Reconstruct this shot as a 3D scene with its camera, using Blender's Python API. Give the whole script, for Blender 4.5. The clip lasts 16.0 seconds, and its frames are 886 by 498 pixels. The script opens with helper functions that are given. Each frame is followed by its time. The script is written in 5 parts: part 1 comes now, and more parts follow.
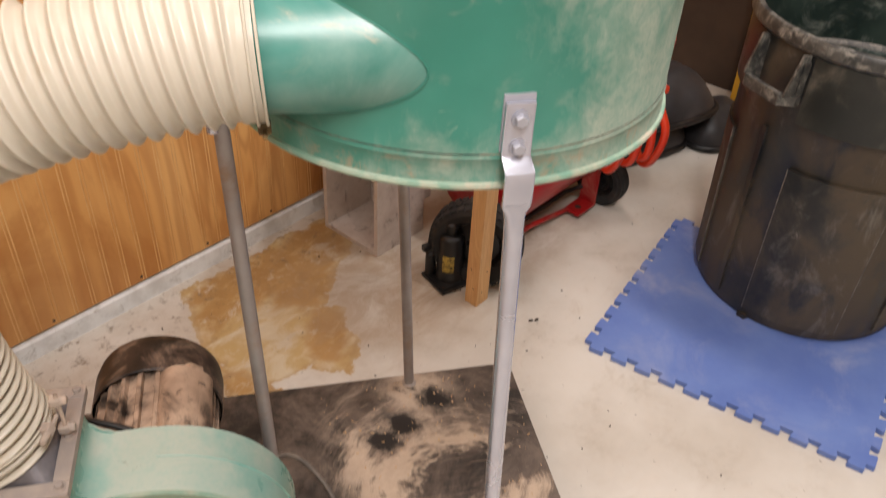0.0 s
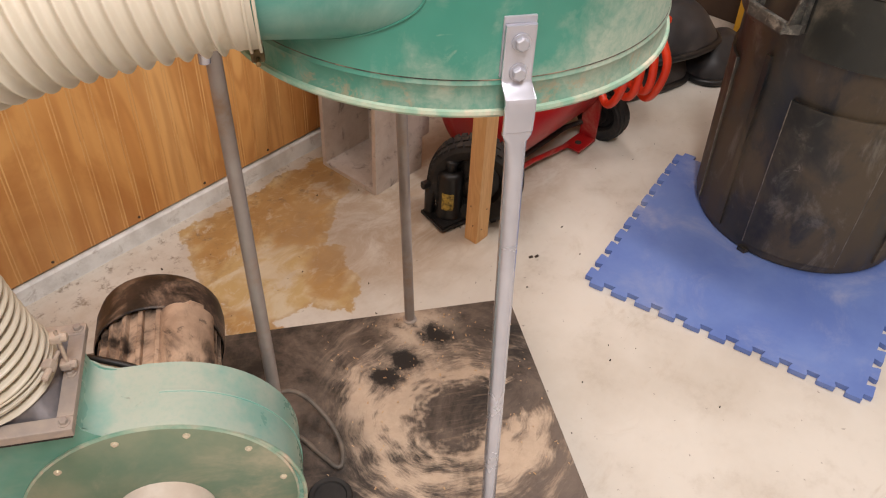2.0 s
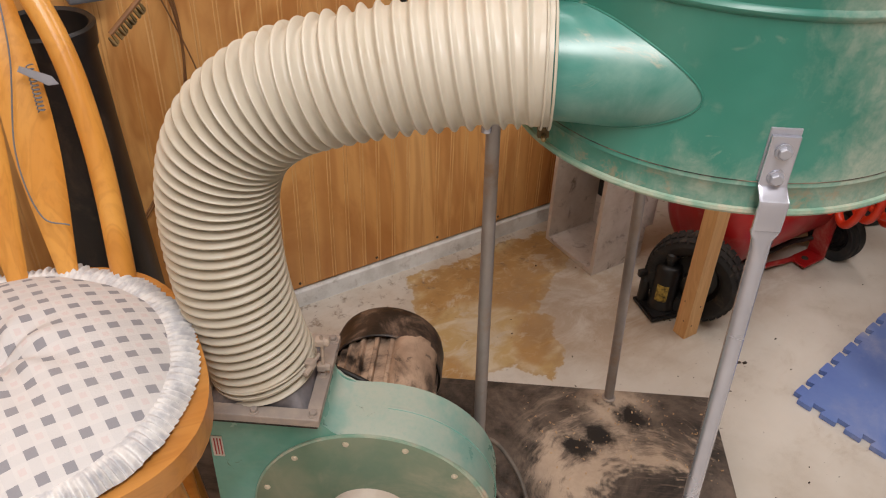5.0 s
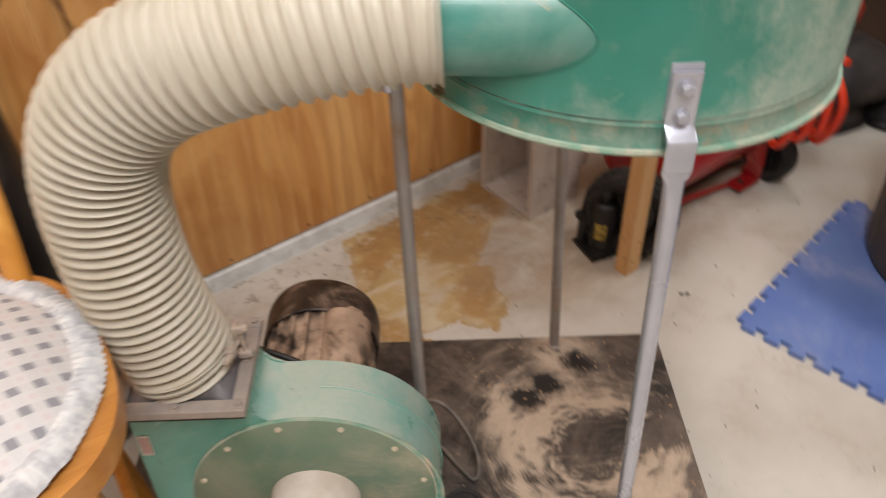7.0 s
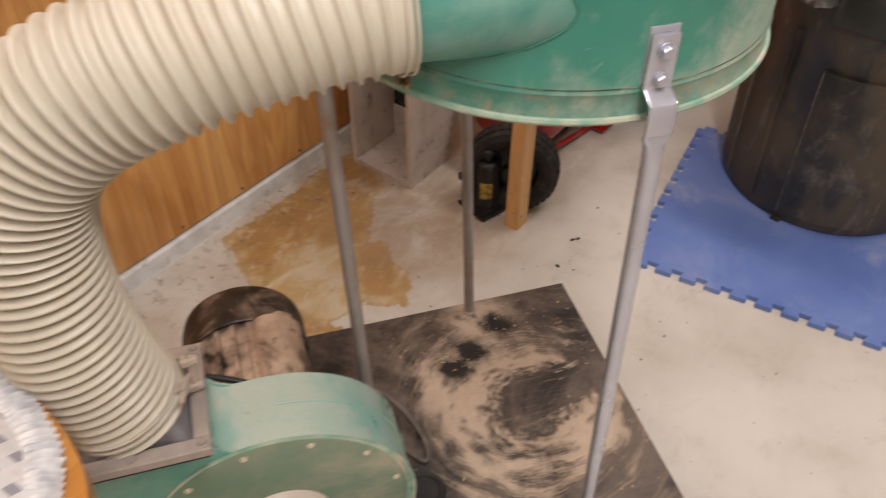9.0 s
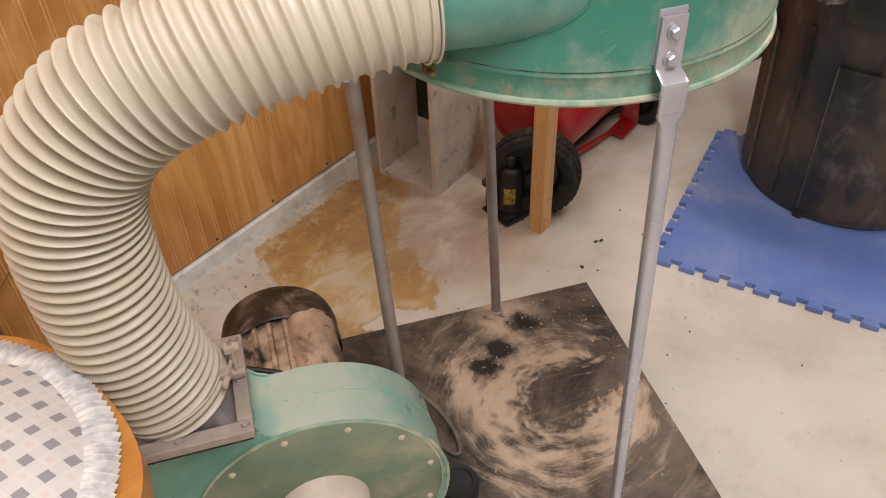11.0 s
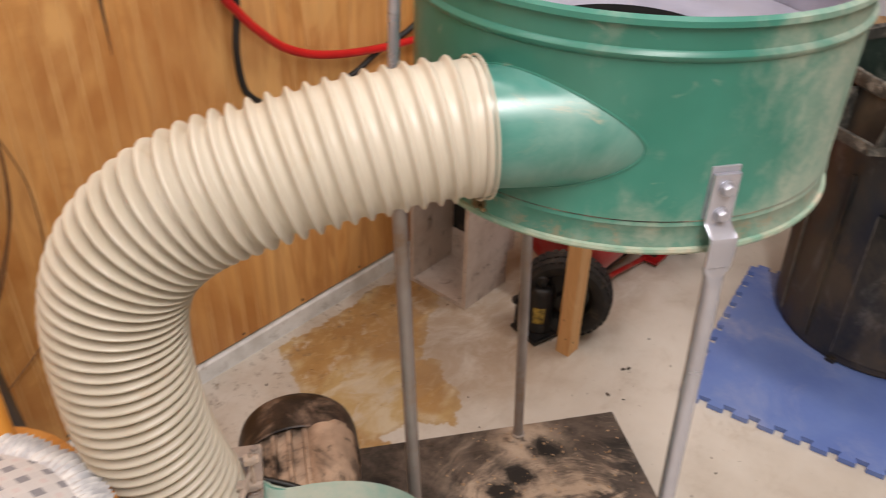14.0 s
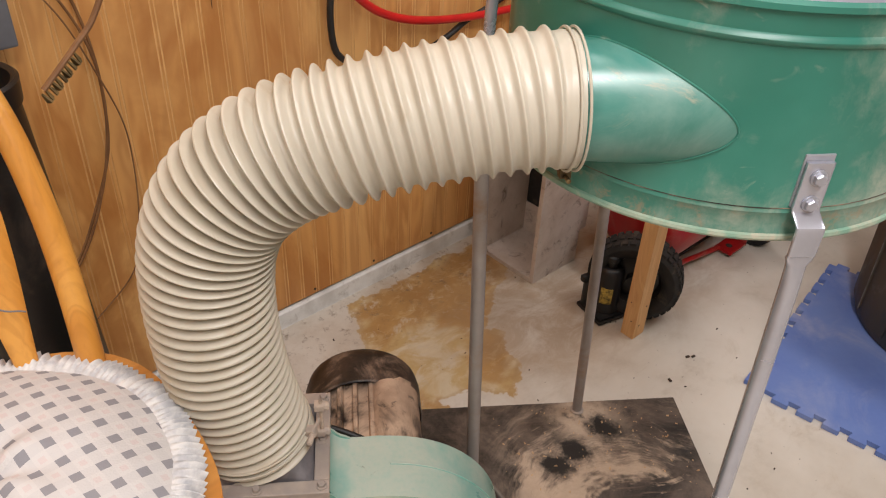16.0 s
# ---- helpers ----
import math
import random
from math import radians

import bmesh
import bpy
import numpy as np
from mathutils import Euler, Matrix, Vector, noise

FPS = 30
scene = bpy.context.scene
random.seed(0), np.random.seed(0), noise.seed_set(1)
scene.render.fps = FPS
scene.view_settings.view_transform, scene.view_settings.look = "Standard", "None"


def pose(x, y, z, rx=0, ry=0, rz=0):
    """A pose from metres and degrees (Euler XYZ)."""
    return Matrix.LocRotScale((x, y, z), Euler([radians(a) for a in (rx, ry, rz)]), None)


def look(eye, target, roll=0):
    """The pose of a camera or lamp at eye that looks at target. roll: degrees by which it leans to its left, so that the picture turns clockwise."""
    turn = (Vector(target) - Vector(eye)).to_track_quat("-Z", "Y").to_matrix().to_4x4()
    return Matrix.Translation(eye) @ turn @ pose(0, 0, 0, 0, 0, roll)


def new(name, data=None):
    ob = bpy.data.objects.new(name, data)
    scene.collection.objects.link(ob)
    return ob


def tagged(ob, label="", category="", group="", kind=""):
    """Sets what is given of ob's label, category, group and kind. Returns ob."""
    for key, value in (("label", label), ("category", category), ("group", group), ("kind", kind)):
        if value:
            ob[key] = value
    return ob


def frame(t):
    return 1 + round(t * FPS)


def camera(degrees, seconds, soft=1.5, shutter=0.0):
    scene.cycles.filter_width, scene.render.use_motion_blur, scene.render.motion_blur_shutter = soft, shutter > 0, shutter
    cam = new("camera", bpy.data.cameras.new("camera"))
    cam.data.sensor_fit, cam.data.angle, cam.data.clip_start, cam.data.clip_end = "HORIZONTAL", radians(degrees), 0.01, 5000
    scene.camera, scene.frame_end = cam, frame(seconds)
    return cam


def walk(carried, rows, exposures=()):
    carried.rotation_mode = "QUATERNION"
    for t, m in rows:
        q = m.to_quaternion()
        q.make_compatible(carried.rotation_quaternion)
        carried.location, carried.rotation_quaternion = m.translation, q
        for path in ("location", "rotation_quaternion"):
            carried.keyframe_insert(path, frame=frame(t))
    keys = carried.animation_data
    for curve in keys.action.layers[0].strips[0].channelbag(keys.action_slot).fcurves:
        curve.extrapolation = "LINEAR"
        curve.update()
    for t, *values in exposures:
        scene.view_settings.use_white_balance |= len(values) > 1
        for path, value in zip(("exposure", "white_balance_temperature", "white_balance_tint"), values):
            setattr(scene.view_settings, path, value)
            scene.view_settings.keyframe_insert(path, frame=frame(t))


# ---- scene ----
cam = camera(56.8, 16.0, soft=1.1, shutter=0.5)
PATH = [
    (0, (-0.832, -1.403, 1.244), (0.4, -0.392, 0.036), 3.4),
    (0.5, (-0.839, -1.413, 1.224), (0.338, -0.454, -0.079), 3.1),
    (1, (-0.835, -1.41, 1.227), (0.329, -0.462, -0.093), 2.8),
    (1.5, (-0.833, -1.406, 1.229), (0.336, -0.462, -0.091), 2.9),
    (2, (-0.831, -1.402, 1.229), (0.338, -0.455, -0.088), 3.0),
    (2.5, (-0.833, -1.395, 1.234), (0.335, -0.442, -0.08), 2.9),
    (3, (-0.846, -1.388, 1.236), (0.322, -0.425, -0.072), 3.3),
    (3.5, (-0.885, -1.403, 1.249), (0.213, -0.324, -0.028), 3.5),
    (4, (-0.932, -1.422, 1.261), (-0.004, -0.123, 0.056), 2.4),
    (4.2, (-0.933, -1.424, 1.266), (-0.02, -0.104, 0.073), 2.3),
    (6.3, (-0.927, -1.469, 1.286), (-0.06, -0.104, 0.109), 1.9),
    (6.5, (-0.917, -1.473, 1.291), (-0.051, -0.105, 0.117), 1.8),
    (7, (-0.864, -1.423, 1.263), (0.071, -0.203, -0.016), -1.1),
    (7.5, (-0.791, -1.246, 1.228), (0.429, -0.496, -0.167), 1.2),
    (8, (-0.801, -1.198, 1.24), (0.435, -0.561, -0.197), -0.5),
    (8.5, (-0.87, -1.259, 1.251), (0.366, -0.556, -0.156), 4.3),
    (9, (-0.931, -1.28, 1.263), (0.25, -0.404, -0.092), 0.7),
    (9.2, (-0.962, -1.288, 1.258), (0.193, -0.367, -0.091), -0.8),
    (11.3, (-0.982, -1.323, 1.261), (0.205, -0.359, -0.029), -2.9),
    (11.5, (-0.981, -1.331, 1.271), (0.227, -0.356, 0.011), -3.1),
    (12, (-0.92, -1.345, 1.291), (0.411, -0.414, 0.125), -3.9),
    (12.5, (-0.919, -1.337, 1.293), (0.454, -0.406, 0.176), -3.7),
    (13, (-0.921, -1.331, 1.291), (0.456, -0.392, 0.186), -2.4),
    (13.5, (-0.946, -1.31, 1.282), (0.422, -0.355, 0.179), -0.4),
    (14, (-0.977, -1.287, 1.283), (0.28, -0.206, 0.164), 1.4),
    (14.5, (-0.994, -1.28, 1.28), (0.165, -0.093, 0.163), 0.7),
    (15, (-0.997, -1.28, 1.281), (0.134, -0.109, 0.12), 1.4),
    (15.5, (-0.997, -1.288, 1.288), (0.111, -0.124, 0.097), 2.2),
    (16, (-1.001, -1.289, 1.285), (0.119, -0.122, 0.108), 2.8),
]
EXPOSURES = [(0, 0.12, 6750, 14), (0.5, 0.1, 6750, 14), (1.5, 0.2, 6750, 14), (3, 0.22, 6750, 14), (3.5, 0.2, 6750, 14), (4, -0.08, 6750, 14), (6.5, -0.27, 6400, 9), (7, -0.1, 6480, 10), (7.5, 0.08, 6380, 9), (8, -0.04, 6400, 9), (8.5, -0.06, 6620, 12), (9, -0.12, 6750, 14), (11.5, -0.08, 6720, 13), (12, -0.04, 6600, 12), (13, -0.05, 6620, 12), (14, -0.08, 6780, 14), (14.6, -0.08, 6750, 14), (15.5, -0.14, 6620, 12), (16, -0.14, 6620, 12)]
walk(cam, [(t, look(eye, target, roll)) for t, eye, target, roll in PATH], EXPOSURES)

# ---- light ----
world = bpy.data.worlds.new("room_air")
scene.world = world
world.use_nodes = True
world.node_tree.nodes["Background"].inputs[0].default_value = (0.75, 0.72, 0.68, 1)
world.node_tree.nodes["Background"].inputs[1].default_value = 0.005


def tube_or_fill_lamp(x, y, rz, watts, sx=1.2, sy=0.18):
    lamp = bpy.data.lights.new("tube_or_fill_light", "AREA")
    lamp.shape, lamp.size, lamp.size_y, lamp.energy = "RECTANGLE", sx, sy, watts
    lamp.color = (0.985, 0.97, 0.97)
    ob = new("tube_or_fill_light", lamp)
    ob.matrix_world = pose(x, y, 2.33, 0, 0, rz)


tube_or_fill_lamp(-0.98, -1.70, 28, 38, 1.25, 0.24)
# three added fill lamps without known fixtures; they soften shade round the machine
tube_or_fill_lamp(1.0, -1.3, 90, 20)
tube_or_fill_lamp(-1.25, -0.50, 0, 8)
tube_or_fill_lamp(0.0, -0.62, 90, 6)


# ---- materials ----
def rgb(r, g, b):
    """Linear colour from 0-255 display values."""
    f = lambda v: (v / 255 / 12.92) if v / 255 <= 0.04045 else ((v / 255 + 0.055) / 1.055) ** 2.4
    return (f(r), f(g), f(b), 1.0)


class Mat:
    """A small builder of node materials."""

    def __init__(self, name, rough=0.6, metal=0.0):
        self.m = bpy.data.materials.new(name)
        self.m.use_nodes = True
        self.t = self.m.node_tree
        self.b = self.t.nodes["Principled BSDF"]
        self.b.inputs["Roughness"].default_value = rough
        self.b.inputs["Metallic"].default_value = metal
        self.tc = self.t.nodes.new("ShaderNodeTexCoord")

    def link(self, a, b):
        self.t.links.new(a, b)

    def coords(self, scale=(1, 1, 1), rot=(0, 0, 0), loc=(0, 0, 0)):
        n = self.t.nodes.new("ShaderNodeMapping")
        n.inputs["Scale"].default_value = scale
        n.inputs["Rotation"].default_value = rot
        n.inputs["Location"].default_value = loc
        self.link(self.tc.outputs["Object"], n.inputs["Vector"])
        return n.outputs[0]

    def noise(self, scale, detail=5, rough=0.6, vec=None, dist=0.0):
        n = self.t.nodes.new("ShaderNodeTexNoise")
        n.inputs["Scale"].default_value = scale
        n.inputs["Detail"].default_value = detail
        n.inputs["Roughness"].default_value = rough
        n.inputs["Distortion"].default_value = dist
        self.link(vec if vec is not None else self.tc.outputs["Object"], n.inputs["Vector"])
        return n.outputs["Fac"]

    def band(self, fac, lo, hi, out_lo=0.0, out_hi=1.0):
        n = self.t.nodes.new("ShaderNodeMapRange")
        n.interpolation_type = "SMOOTHSTEP"
        for k, v in (("From Min", lo), ("From Max", hi), ("To Min", out_lo), ("To Max", out_hi)):
            n.inputs[k].default_value = v
        self.link(fac, n.inputs["Value"])
        return n.outputs[0]

    def math(self, op, a, b=None, c=None):
        n = self.t.nodes.new("ShaderNodeMath")
        n.operation = op
        for i, v in enumerate((a, b, c)):
            if v is None:
                continue
            if isinstance(v, (int, float)):
                n.inputs[i].default_value = v
            else:
                self.link(v, n.inputs[i])
        return n.outputs[0]

    def mix(self, fac, a, b):
        n = self.t.nodes.new("ShaderNodeMix")
        n.data_type = "RGBA"
        if isinstance(fac, (int, float)):
            n.inputs[0].default_value = fac
        else:
            self.link(fac, n.inputs[0])
        for i, v in ((6, a), (7, b)):
            if isinstance(v, tuple):
                n.inputs[i].default_value = v
            else:
                self.link(v, n.inputs[i])
        return n.outputs[2]

    def color(self, c):
        if isinstance(c, tuple):
            self.b.inputs["Base Color"].default_value = c
        else:
            self.link(c, self.b.inputs["Base Color"])
        return self

    def rough(self, v):
        self.link(v, self.b.inputs["Roughness"])
        return self

    def bump(self, h, strength=0.3, dist=0.002):
        n = self.t.nodes.new("ShaderNodeBump")
        n.inputs["Strength"].default_value = strength
        n.inputs["Distance"].default_value = dist
        self.link(h, n.inputs["Height"])
        self.link(n.outputs[0], self.b.inputs["Normal"])
        return self

    def xyz(self, vec=None):
        n = self.t.nodes.new("ShaderNodeSeparateXYZ")
        self.link(vec if vec is not None else self.tc.outputs["Object"], n.inputs[0])
        return n.outputs

    def up(self):
        """How far the surface faces upwards, 0 to 1."""
        g = self.t.nodes.new("ShaderNodeNewGeometry")
        n = self.t.nodes.new("ShaderNodeSeparateXYZ")
        self.link(g.outputs["Normal"], n.inputs[0])
        return n.outputs[2]


def worn(name, c1, c2, scale=12, rough=0.55, metal=0.0, dust=None, amount=0.5, dscale=6, bump=0.15, lo=0.35, hi=0.7, topdust=0.0):
    """Paint, plastic or metal in two tones with fine grain and patches of dust."""
    k = Mat(name, rough, metal)
    col = k.mix(k.band(k.noise(scale), lo, hi), c1, c2)
    grain = k.noise(scale * 12, 3)
    if dust:
        d = k.noise(dscale, 8, 0.68, dist=0.6)
        if topdust:
            d = k.math("MULTIPLY_ADD", k.band(k.up(), 0.2, 0.95), topdust, d)
        f = k.math("MULTIPLY", k.band(d, 0.62 - amount * 0.3, 0.9 - amount * 0.3), k.band(grain, 0.2, 0.6, 0.55, 1.0))
        col = k.mix(f, col, dust)
        k.rough(k.math("MULTIPLY_ADD", f, 0.85 - rough, rough))
        if metal:
            k.link(k.math("MULTIPLY", k.math("SUBTRACT", 1.0, f), metal), k.b.inputs["Metallic"])
    return k.color(col).bump(grain, bump, 0.001).m


DUST = rgb(203, 178, 150)
PALE = rgb(206, 200, 180)


def make_wood(name, light, mid, dark, axis=2, rough=0.5, scale=1.0):
    k = Mat(name, rough)
    s = [8 * scale, 8 * scale, 8 * scale]
    s[axis] = 1.5 * scale
    v = k.coords(tuple(s))
    big = k.noise(1.0, 4, 0.5, v, 1.6)
    s2 = [90 * scale, 90 * scale, 90 * scale]
    s2[axis] = 2.5 * scale
    fine = k.noise(1.0, 4, 0.6, k.coords(tuple(s2)))
    rings = k.math("FRACT", k.math("MULTIPLY", big, 9.0))
    rings = k.math("ABSOLUTE", k.math("SUBTRACT", rings, 0.5))
    col = k.mix(k.band(big, 0.32, 0.68), light, mid)
    col = k.mix(k.math("MULTIPLY", k.band(rings, 0.15, 0.5), 0.20), col, dark)
    col = k.mix(k.math("MULTIPLY", k.band(fine, 0.5, 0.8), 0.22), col, dark)
    patch = k.noise(2.2 * scale, 4)
    col = k.mix(k.math("MULTIPLY", k.band(patch, 0.45, 0.75), 0.35), col, dark)
    k.color(col)
    k.bump(fine, 0.12, 0.001)
    return k.m


def make_panel():
    """Rotary-cut fir plywood: broad wandering grain, soft blotches, a few knots."""
    k = Mat("fir_panel", 0.4)
    big = k.noise(1.0, 3, 0.5, k.coords((4.5, 4.5, 0.8)), 1.3)
    rings = k.math("ABSOLUTE", k.math("SUBTRACT", k.math("FRACT", k.math("MULTIPLY", big, 8.0)), 0.5))
    fine = k.noise(1.0, 4, 0.6, k.coords((110, 110, 2.4)))
    blotch = k.noise(4.2, 6, 0.62, k.coords((1, 1, 0.5)), 0.9)
    col = k.mix(k.band(big, 0.30, 0.70), rgb(226, 176, 112), rgb(210, 151, 85))
    col = k.mix(k.math("MULTIPLY", k.band(rings, 0.10, 0.5), 0.42), col, rgb(166, 102, 47))
    col = k.mix(k.math("MULTIPLY", k.band(blotch, 0.44, 0.62), 0.62), col, rgb(172, 108, 50))
    col = k.mix(k.math("MULTIPLY", k.band(fine, 0.5, 0.8), 0.14), col, rgb(150, 90, 40))
    w = k.t.nodes.new("ShaderNodeTexVoronoi")
    w.inputs["Scale"].default_value = 1.0
    k.link(k.coords((6, 6, 2.0)), w.inputs["Vector"])
    f = k.band(w.outputs["Distance"], 0.03, 0.07, 1.0, 0.0)
    col = k.mix(k.math("MULTIPLY", f, 0.7), col, rgb(104, 60, 26))
    k.rough(k.math("MULTIPLY_ADD", blotch, 0.2, 0.32))
    return k.color(col).bump(fine, 0.08, 0.001).m


M_PANEL = make_panel()
M_GROOVE = make_wood("pale_groove_wood", rgb(226, 180, 120), rgb(206, 152, 90), rgb(166, 108, 56), 2, 0.4, 1.3)
M_POST = make_wood("post_wood", rgb(222, 178, 124), rgb(210, 160, 104), rgb(178, 122, 72), 2, 0.65, 2.0)
M_OAK = make_wood("chair_oak", rgb(222, 160, 78), rgb(206, 140, 60), rgb(160, 98, 36), 2, 0.28, 1.6)
M_OAKX = make_wood("seat_oak", rgb(206, 146, 76), rgb(190, 126, 60), rgb(145, 88, 38), 0, 0.28, 1.6)


def make_floor():
    k = Mat("painted_concrete", 0.5)
    base = k.mix(k.band(k.noise(2.2, 6), 0.35, 0.7), rgb(212, 206, 196), rgb(192, 183, 170))
    base = k.mix(k.math("MULTIPLY", k.band(k.noise(9, 8, 0.7), 0.5, 0.8), 0.5), base, rgb(160, 146, 128))
    x, y, z = k.xyz()

    def blob(cx, cy, rx, ry, turn):
        c, s = math.cos(radians(turn)), math.sin(radians(turn))
        u = k.math("MULTIPLY_ADD", x, c / rx, k.math("MULTIPLY_ADD", y, s / rx, -(cx * c + cy * s) / rx))
        v = k.math("MULTIPLY_ADD", x, -s / ry, k.math("MULTIPLY_ADD", y, c / ry, (cx * s - cy * c) / ry))
        return k.math("SQRT", k.math("ADD", k.math("MULTIPLY", u, u), k.math("MULTIPLY", v, v)))

    # grime near the machine and along the wall
    grime = k.math("MULTIPLY", k.band(blob(0.0, -0.25, 0.95, 0.50, 0), 0.4, 1.0, 1.0, 0.0), k.band(k.noise(5, 8, 0.7), 0.35, 0.75))
    base = k.mix(k.math("MULTIPLY", grime, 0.65), base, rgb(172, 148, 122))
    # the brown varnish-like stain in front of the wall
    def field(pts):
        """Distance outside a convex outline given counter-clockwise."""
        out = None
        for (ax, ay), (bx, by) in zip(pts, pts[1:] + pts[:1]):
            ln = math.hypot(bx - ax, by - ay)
            nx, ny = (by - ay) / ln, -(bx - ax) / ln
            e = k.math("MULTIPLY_ADD", x, nx, k.math("MULTIPLY_ADD", y, ny, -(ax * nx + ay * ny)))
            out = e if out is None else k.math("MAXIMUM", out, e)
        return out

    ragged = k.math("ADD", k.math("MULTIPLY_ADD", k.noise(11, 6, 0.65), 0.09, -0.052), k.math("MULTIPLY_ADD", k.noise(38, 5, 0.6), 0.03, -0.015))
    wave = k.math("MULTIPLY_ADD", k.noise(7, 5, 0.6, k.coords((1, 1, 1), (0, 0, 0), (5, 2, 0)), 0.6), 0.16, -0.08)

    def union(*outlines):
        out = None
        for o in outlines:
            e = field(o)
            out = e if out is None else k.math("MINIMUM", out, e)
        return out

    band_1 = [(0.104, -0.050), (-0.101, -0.052), (-0.178, -0.225), (-0.050, -0.215), (0.075, -0.200)]
    band_2 = [(0.305, -0.048), (0.080, -0.050), (0.000, -0.240), (0.090, -0.300), (0.330, -0.155)]
    heart = [(-0.030, -0.185), (-0.197, -0.245), (-0.165, -0.410), (-0.049, -0.430), (0.085, -0.302)]
    lobe = [(0.070, -0.300), (-0.060, -0.440), (-0.022, -0.510), (0.062, -0.426), (0.095, -0.354)]
    tail = [(-0.185, -0.240), (-0.238, -0.405), (-0.156, -0.450), (-0.130, -0.436), (-0.170, -0.345)]
    d = k.math("ADD", union(band_1, band_2, heart, lobe, tail), ragged)
    edge = k.band(d, -0.003, 0.004, 1.0, 0.0)
    strong = k.band(k.math("ADD", union(band_1, band_2, lobe, tail), wave), -0.022, 0.020, 1.0, 0.0)
    inner = k.band(k.noise(8, 7, 0.62, k.coords((1, 1.6, 1), (0, 0, 0.5), (3, 1, 0)), 0.8), 0.40, 0.62)
    veins = k.band(k.noise(20, 7, 0.7, k.coords((1, 1.8, 1), (0, 0, 0.9)), 1.2), 0.50, 0.66)
    pale = k.mix(inner, rgb(192, 162, 106), rgb(210, 196, 166))
    deep = k.mix(k.band(k.noise(5, 6, 0.6), 0.4, 0.65), rgb(182, 140, 76), rgb(162, 120, 62))
    deep = k.mix(k.math("MULTIPLY", veins, 0.45), deep, rgb(204, 178, 130))
    stain = k.mix(strong, pale, deep)
    scraped = k.band(k.noise(13, 8, 0.72, k.coords((1, 1.5, 1), (0, 0, 0.3), (1, 6, 0)), 0.9), 0.55, 0.63)
    stain = k.mix(k.math("MULTIPLY", scraped, 0.55), stain, rgb(206, 196, 178))
    rim_line = k.math("MULTIPLY", k.band(d, -0.016, -0.003), k.band(d, -0.002, 0.004, 1.0, 0.0))
    stain = k.mix(k.math("MULTIPLY", rim_line, 0.35), stain, rgb(152, 112, 58))
    base = k.mix(k.math("MULTIPLY", edge, 0.92), base, stain)
    # tan dirt, with some of the shade behind the drum painted in as well
    near_jack = k.math("MULTIPLY", k.band(blob(0.40, -0.36, 0.52, 0.26, -6), 0.5, 1.2, 1.0, 0.0), k.band(k.noise(8, 7, 0.7, k.coords((1, 1.8, 1), (0, 0, 0.7)), 0.9), 0.32, 0.62))
    base = k.mix(k.math("MULTIPLY", near_jack, 0.60), base, rgb(160, 134, 106))
    # paint spatter and dark specks
    specks = k.band(k.noise(75, 3, 0.6), 0.69, 0.73)
    base = k.mix(k.math("MULTIPLY", specks, 0.55), base, rgb(96, 80, 66))
    nearwall = k.math("MULTIPLY", k.band(y, -0.30, -0.05), k.band(k.noise(30, 7, 0.78), 0.53, 0.66))
    base = k.mix(k.math("MULTIPLY", nearwall, 0.8), base, rgb(116, 98, 80))
    smear = k.band(k.noise(4.0, 7, 0.7, k.coords((1, 2.2, 1), (0, 0, -0.6)), 1.0), 0.56, 0.75)
    base = k.mix(k.math("MULTIPLY", smear, 0.42), base, rgb(168, 150, 128))
    k.color(base)
    k.rough(k.math("MULTIPLY_ADD", k.noise(6, 4), 0.3, 0.38))
    return k.bump(k.noise(40, 6), 0.12, 0.002).m


M_FLOOR = make_floor()


